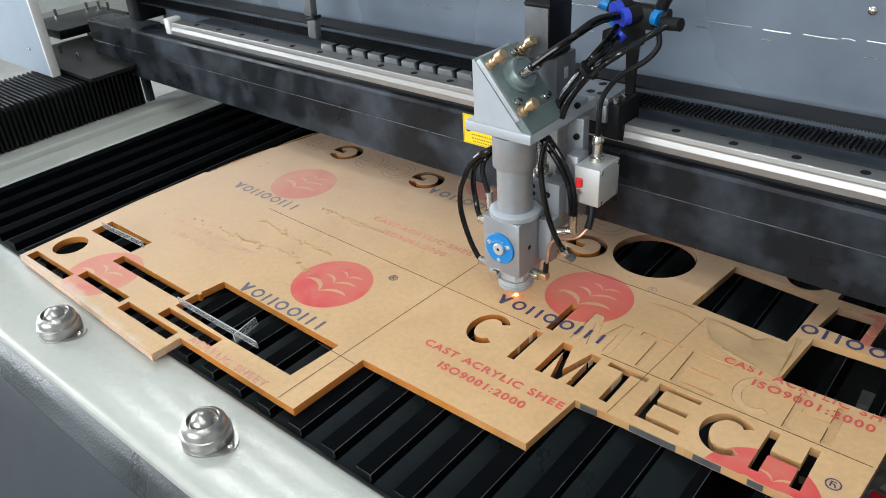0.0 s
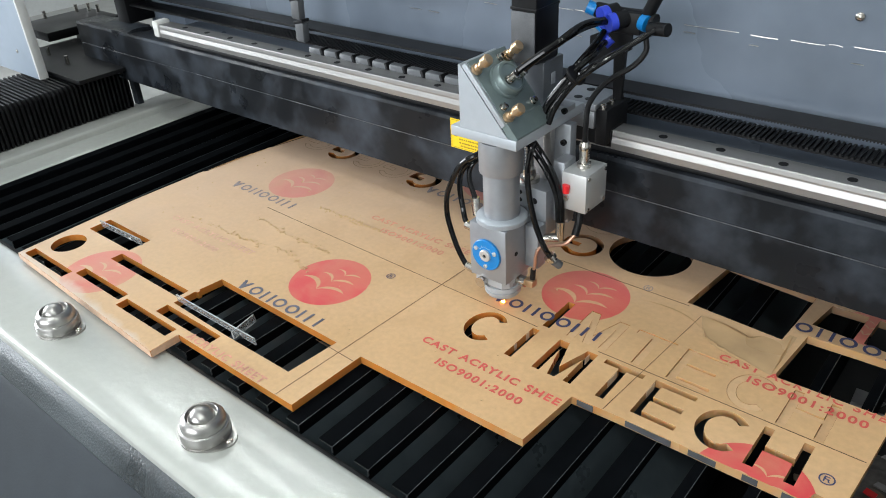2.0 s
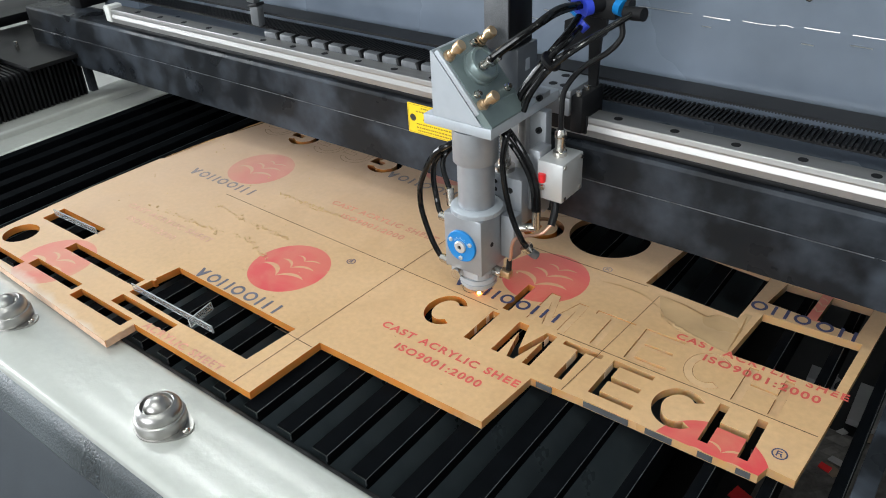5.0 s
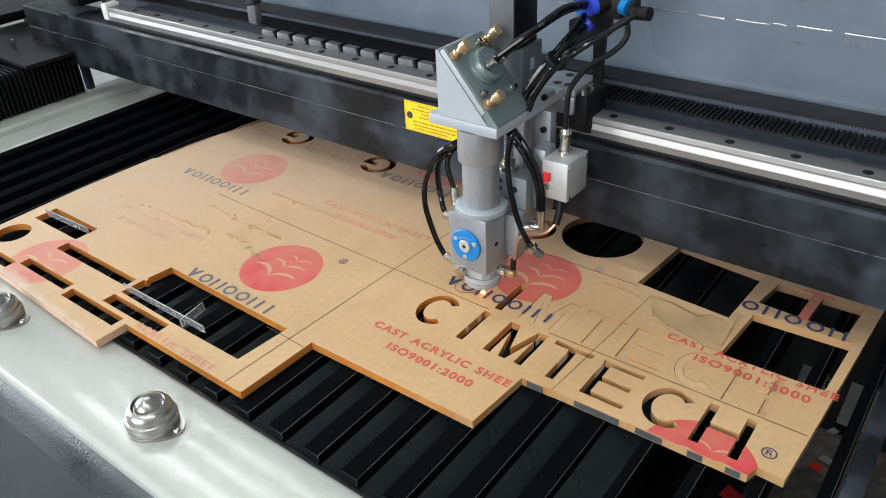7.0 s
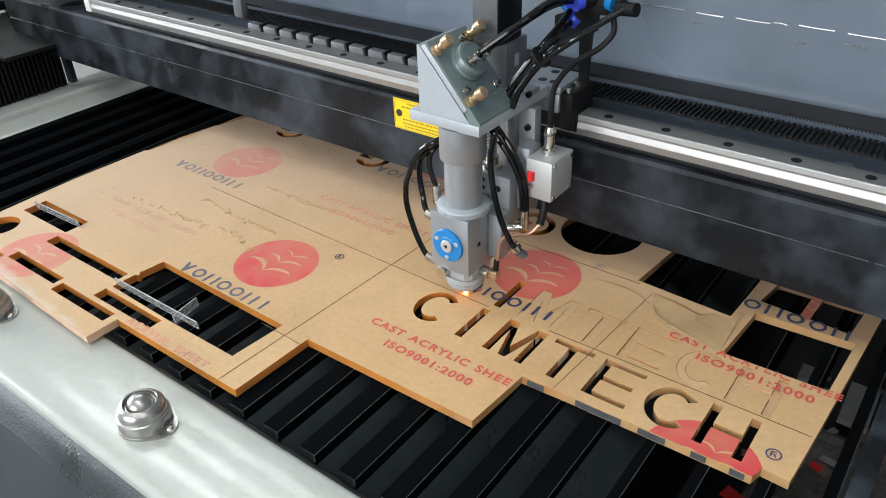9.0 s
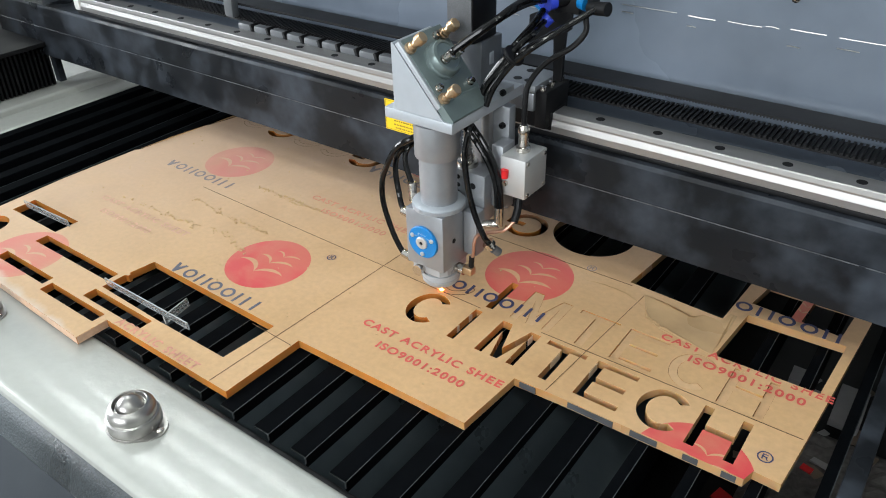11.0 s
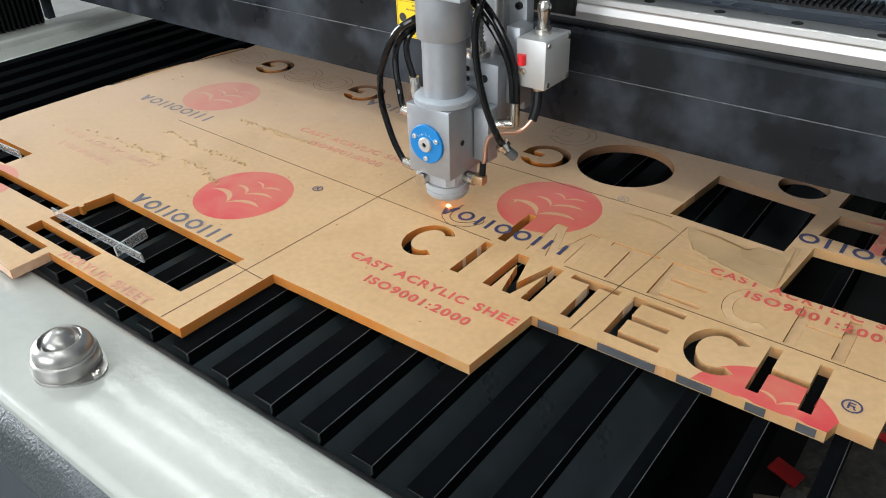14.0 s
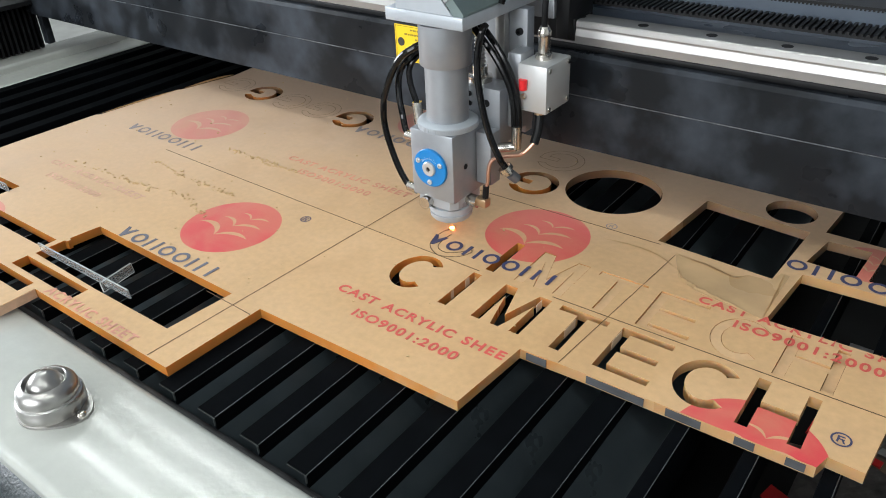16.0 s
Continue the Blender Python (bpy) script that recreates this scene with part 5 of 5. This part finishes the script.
    # flat plate behind the head that rides on the rail, bolted along its edge
    part("saddle_plate", box(B(), -0.022, 0.047, 0.1005, 0.1500, 0.2005, 0.2080, 0.0008), ALU, h, "flat aluminium saddle plate")
    part("belt_clamp", box(B(), 0.0472, 0.0600, 0.1020, 0.1480, 0.1640, 0.2030, 0.001), BLACK_DULL, h)
    for y in (0.1065, 0.1240, 0.1430):
        part("clamp_bolt", lathe(B(), [(0.0034, 0), (0.0034, 0.0045), (0.0018, 0.0048), (0.0016, 0.0025), (0, 0.0025)], 14, Matrix.Translation((0.0532, y, 0.2030))), NICKEL, h)
    for x, y in ((0.020, 0.112), (0.033, 0.112), (0.020, 0.138)):
        part("counterbore", lathe(B(), [(0.0046, 0), (0.0046, 0.0003), (0, 0.0003)], 18, Matrix.Translation((x, y, 0.2081))), BLACK_DULL, h)
    part("stop_block", box(B(), 0.022, 0.036, 0.066, 0.080, 0.2087, 0.2150, 0.0008), ALU, h)
    # open bracket under the motor: two cheeks and a web
    part("motor_mount", box(B(), -0.0160, 0.0085, 0.0625, 0.0990, 0.2087, 0.2560, 0.0012), ALU_DARK, h, "grey motor bracket with its shade in the colour")
    part("bracket_slot", box(B(), 0.0080, 0.0089, 0.0765, 0.0840, 0.2300, 0.2420, 0.0003), ALU_PALE, h, "pale slot in the motor bracket")
    mo = part("motor", box(B(), -0.0215, 0.0080, 0.0490, 0.0900, 0.2565, 0.40, 0.002), BLACK_DULL, h, "black stepping motor")
    part("motor_plate", box(B(), -0.0205, 0.0070, 0.0476, 0.0488, 0.2575, 0.3075, 0.0005), MOTOR_FACE, mo, "speckled grey motor face")
    part("motor_joint", box(B(), -0.0220, 0.0085, 0.0484, 0.0905, 0.3085, 0.3110, 0.0005), BLACK_DULL, mo)
    # valve box with red tap and cable gland
    vb = part("sensor_box", box(B(), 0.050, 0.0785, 0.034, 0.075, 0.119, 0.1605, 0.0012), BOX_ALU, h, "silver aluminium sensor box")
    part("bracket_plate", box(B(), 0.036, 0.0495, 0.040, 0.062, 0.098, 0.166, 0.001), ALU, h)
    for y in (0.0385, 0.0705):
        for z in (0.123, 0.1565):
            m = Matrix.Translation((0.0786, y, z)) @ Matrix.Rotation(radians(90), 4, "Y")
            part("box_screw", lathe(B(), [(0.0022, 0), (0.0022, 0.001), (0, 0.0016)], 12, m), NICKEL, vb)
    part("red_cap", rod(B(), (0.0565, 0.0325, 0.1385), (0.0565, 0.0325, 0.1475), 0.0034, 16, 0.0038), RED, vb, "red plastic cap")
    part("cap_stud", rod(B(), (0.057, 0.034, 0.133), (0.057, 0.031, 0.1325), 0.0028, 12), NICKEL, vb)
    part("gland", lathe(B(), [(0.0072, 0.1606), (0.0072, 0.165), (0.0052, 0.166), (0.0052, 0.178), (0.0058, 0.179), (0.0058, 0.184), (0.0038, 0.188)], 20, Matrix.Translation((0.063, 0.055, 0))), NICKEL, vb)
    part("gland", rod(B(), (0.063, 0.05, 0.119), (0.063, 0.05, 0.112), 0.0045, 14), BRASS, vb)
    # hoses and cables: (points, radius, material)
    runs = [
        ([(-0.025, -0.0165, 0.0420), (-0.036, -0.0155, 0.0425), (-0.0440, -0.0140, 0.0480), (-0.0545, -0.012, 0.0625), (-0.0655, -0.010, 0.0889), (-0.0665, -0.010, 0.110), (-0.0630, -0.009, 0.1275), (-0.0480, -0.008, 0.1565), (-0.0330, -0.004, 0.1700), (-0.015, 0.014, 0.179), (0.0, 0.034, 0.182)], 0.0030, HOSE),
        ([(-0.03, -0.012, 0.092), (-0.044, -0.006, 0.0925), (-0.0522, 0.0, 0.1035), (-0.0552, 0.0, 0.1250), (-0.0520, 0.0, 0.1455), (-0.0385, 0.003, 0.1630), (-0.028, 0.02, 0.172), (-0.004, 0.034, 0.184)], 0.0030, HOSE),
        ([(-0.0385, 0.005, 0.116), (-0.0455, 0.005, 0.138), (-0.0430, 0.007, 0.154), (-0.032, 0.02, 0.166), (-0.01, 0.034, 0.176)], 0.0028, HOSE),
        ([(0.0530, 0.010, 0.0740), (0.0500, 0.006, 0.0830), (0.0390, 0.006, 0.1045), (0.0310, 0.006, 0.1340), (0.0278, 0.006, 0.1640), (0.032, 0.007, 0.19), (0.033, 0.012, 0.196)], 0.0030, HOSE),
        ([(0.050, 0.030, 0.103), (0.0485, 0.03, 0.125), (0.043, 0.03, 0.143), (0.031, 0.03, 0.162), (0.017, 0.03, 0.177), (0.0, 0.034, 0.188)], 0.0029, HOSE),
        ([(0.054, 0.031, 0.103), (0.0525, 0.031, 0.127), (0.047, 0.031, 0.147), (0.035, 0.031, 0.167), (0.020, 0.032, 0.183), (0.004, 0.034, 0.194)], 0.0027, HOSE),
        ([(0.026, 0.034, 0.209), (0.029, 0.040, 0.224), (0.042, 0.050, 0.245), (0.052, 0.054, 0.260), (0.058, 0.075, 0.270), (0.056, 0.098, 0.275)], 0.0030, HOSE),
        ([(0.032, 0.034, 0.209), (0.036, 0.038, 0.224), (0.049, 0.048, 0.246), (0.064, 0.052, 0.262), (0.086, 0.075, 0.278), (0.104, 0.1, 0.291)], 0.0030, HOSE),
        ([(0.022, 0.038, 0.209), (0.026, 0.046, 0.226), (0.038, 0.055, 0.247), (0.047, 0.06, 0.261), (0.052, 0.085, 0.276), (0.052, 0.105, 0.286)], 0.0030, HOSE),
        ([(0.036, 0.030, 0.209), (0.041, 0.034, 0.226), (0.053, 0.044, 0.247), (0.070, 0.052, 0.264), (0.092, 0.08, 0.282), (0.11, 0.102, 0.296)], 0.0028, HOSE),
        ([(0.063, 0.055, 0.186), (0.063, 0.055, 0.205), (0.063, 0.06, 0.226), (0.072, 0.075, 0.244), (0.09, 0.09, 0.258), (0.1, 0.095, 0.272), (0.099, 0.096, 0.285)], 0.0027, RUBBER),
        ([(0.063, 0.05, 0.113), (0.065, 0.045, 0.1), (0.066, 0.037, 0.089)], 0.0040, RUBBER),
        ([(0.066, 0.037, 0.090), (0.058, 0.030, 0.080), (0.046, 0.020, 0.0785), (0.039, 0.012, 0.077), (0.0365, 0.009, 0.069), (0.036, 0.008, 0.057), (0.035, 0.007, 0.050)], 0.0017, COPPER),
        ([(0.035, 0.007, 0.052), (0.0345, 0.0065, 0.040)], 0.0029, RUBBER),
    ]
    for e, dy in zip(ends, (-0.004, 0.004)):
        runs.append(([tuple(e), tuple(e + Vector((0.006, 0.003, 0.007))), (0.047, 0.030 + dy, 0.2915), (0.054, 0.06 + dy, 0.2995 - dy * 0.4), (0.059, 0.095 + dy * 2, 0.297 - dy * 0.5)], 0.0032, HOSE))
    for pts, r, material in runs:
        part("copper_tube" if material is COPPER else "cable" if material is RUBBER else "hose", pipe(B(), pts, r), material, h)
    for p, q in (((-0.0263, -0.0165, 0.0420), (-0.037, -0.0155, 0.0425)), ((-0.0263, -0.012, 0.0915), (-0.039, -0.0110, 0.0915)), ((-0.0365, 0.004, 0.098), (-0.0385, 0.005, 0.118)),
                 ((0.0565, 0.0120, 0.0680), (0.0530, 0.0098, 0.0742)), ((0.052, 0.030, 0.084), (0.052, 0.0305, 0.105)), ((0.036, 0.024, 0.083), (0.052, 0.030, 0.086))):
        part("hose_fitting", rod(B(), p, q, 0.0046, 18), NICKEL, h)
    part("elbow_body", rod(B(), (0.0605, 0.0180, 0.0610), (0.0570, 0.0125, 0.0675), 0.0046, 16), ALU_DARK, h)
    part("fitting_ring", rod(B(), (0.0548, 0.0110, 0.0708), (0.0528, 0.0097, 0.0744), 0.0064, 20), NICKEL, h)
    part("jet_block", box(B(), 0.0275, 0.038, 0.001, 0.010, 0.0315, 0.040, 0.001), BRASS, h, "small brass air jet block")
    part("cable_tie", lathe(B(), [(0.0102, -0.002), (0.0108, -0.0012), (0.0108, 0.0012), (0.0102, 0.002)], 16, Matrix.Translation((0.052, 0.051, 0.2545)) @ Matrix.Rotation(radians(42), 4, "Y")), BLACK_DULL, h)
    # push-in manifold with blue collars on its bracket
    part("manifold_bracket", prism(B(), [(0.024, 0.236), (0.052, 0.250), (0.054, 0.2085), (0.063, 0.2085), (0.065, 0.258), (0.070, 0.262), (0.070, 0.292), (0.024, 0.270)], "y", 0.124, 0.128), BLACK_DULL, h, "black sheet-metal hose bracket", smooth=0)
    mf = part("manifold", rod(B(), (0.036, 0.114, 0.300), (0.100, 0.112, 0.296), 0.0075, 20), BLACK_DULL, h, "black push-in hose manifold")
    part("manifold_block", box(B(), 0.056, 0.088, 0.104, 0.122, 0.283, 0.304, 0.002), BLACK_DULL, mf)
    for p, q, r, material in (((0.061, 0.092, 0.295), (0.065, 0.098, 0.296), 0.0085, DEEP_BLUE), ((0.051, 0.094, 0.300), (0.055, 0.101, 0.301), 0.0085, DEEP_BLUE), ((0.053, 0.1, 0.272), (0.058, 0.104, 0.278), 0.0062, DEEP_BLUE), ((0.0495, 0.104, 0.283), (0.053, 0.108, 0.288), 0.0062, DEEP_BLUE),
                              ((0.065, 0.098, 0.296), (0.071, 0.108, 0.297), 0.0085, BLACK_DULL), ((0.055, 0.101, 0.301), (0.06, 0.11, 0.302), 0.0085, BLACK_DULL), ((0.036, 0.112, 0.300), (0.028, 0.11, 0.303), 0.0065, BLUE), ((0.049, 0.110, 0.282), (0.040, 0.112, 0.286), 0.0045, BLUE),
                              ((0.088, 0.108, 0.296), (0.095, 0.106, 0.295), 0.0078, BLUE), ((0.098, 0.104, 0.292), (0.118, 0.1, 0.294), 0.0062, BLACK_DULL), ((0.09, 0.112, 0.3), (0.102, 0.11, 0.325), 0.0062, BLACK_DULL)):
        part("collar", rod(B(), p, q, r, 20), material, mf)


build_head()

# the glowing spot and its short flame
spark = thing("cutting_flame", "bright orange flame where the beam meets the sheet", "flame")
b = B()
bmesh.ops.create_uvsphere(b, u_segments=14, v_segments=8, radius=0.0004, matrix=Matrix.Translation((0, 0, 0.0007)))
part("spark", b, SPARK, spark, "white-hot point")
b = lathe(B(), [(0.0005, 0.0003), (0.0022, 0.0006), (0.0016, 0.0012), (0.0, 0.0022)], 14)
part("flame", b, FLAME, spark)


def motions():
    for t, x, y, piece in kerf_pieces:
        done = min(t + 0.4, 15.9)
        rows = [(0, -0.0025)] + ([(t, -0.0025)] if t > 0 else []) + [(done, 0.0001), (16.0, 0.0001)]
        walk(piece, [(u, pose(x, y, z)) for u, z in rows])
    walk(gantry, [(t, pose(0, y, 0)) for t, x, y in SPOT])
    walk(head, [(t, pose(x, y, 0)) for t, x, y in SPOT])
    walk(spark, [(t, pose(x, y, 0)) for t, x, y in SPOT])
    for i, f in enumerate(folds):
        share = i / (FOLDS - 1)
        at = FOLD_Y0 + (FOLD_Y1 - FOLD_Y0) * share
        walk(f, [(t, pose(0, at + share * y, 0)) for t, x, y in SPOT])


motions()
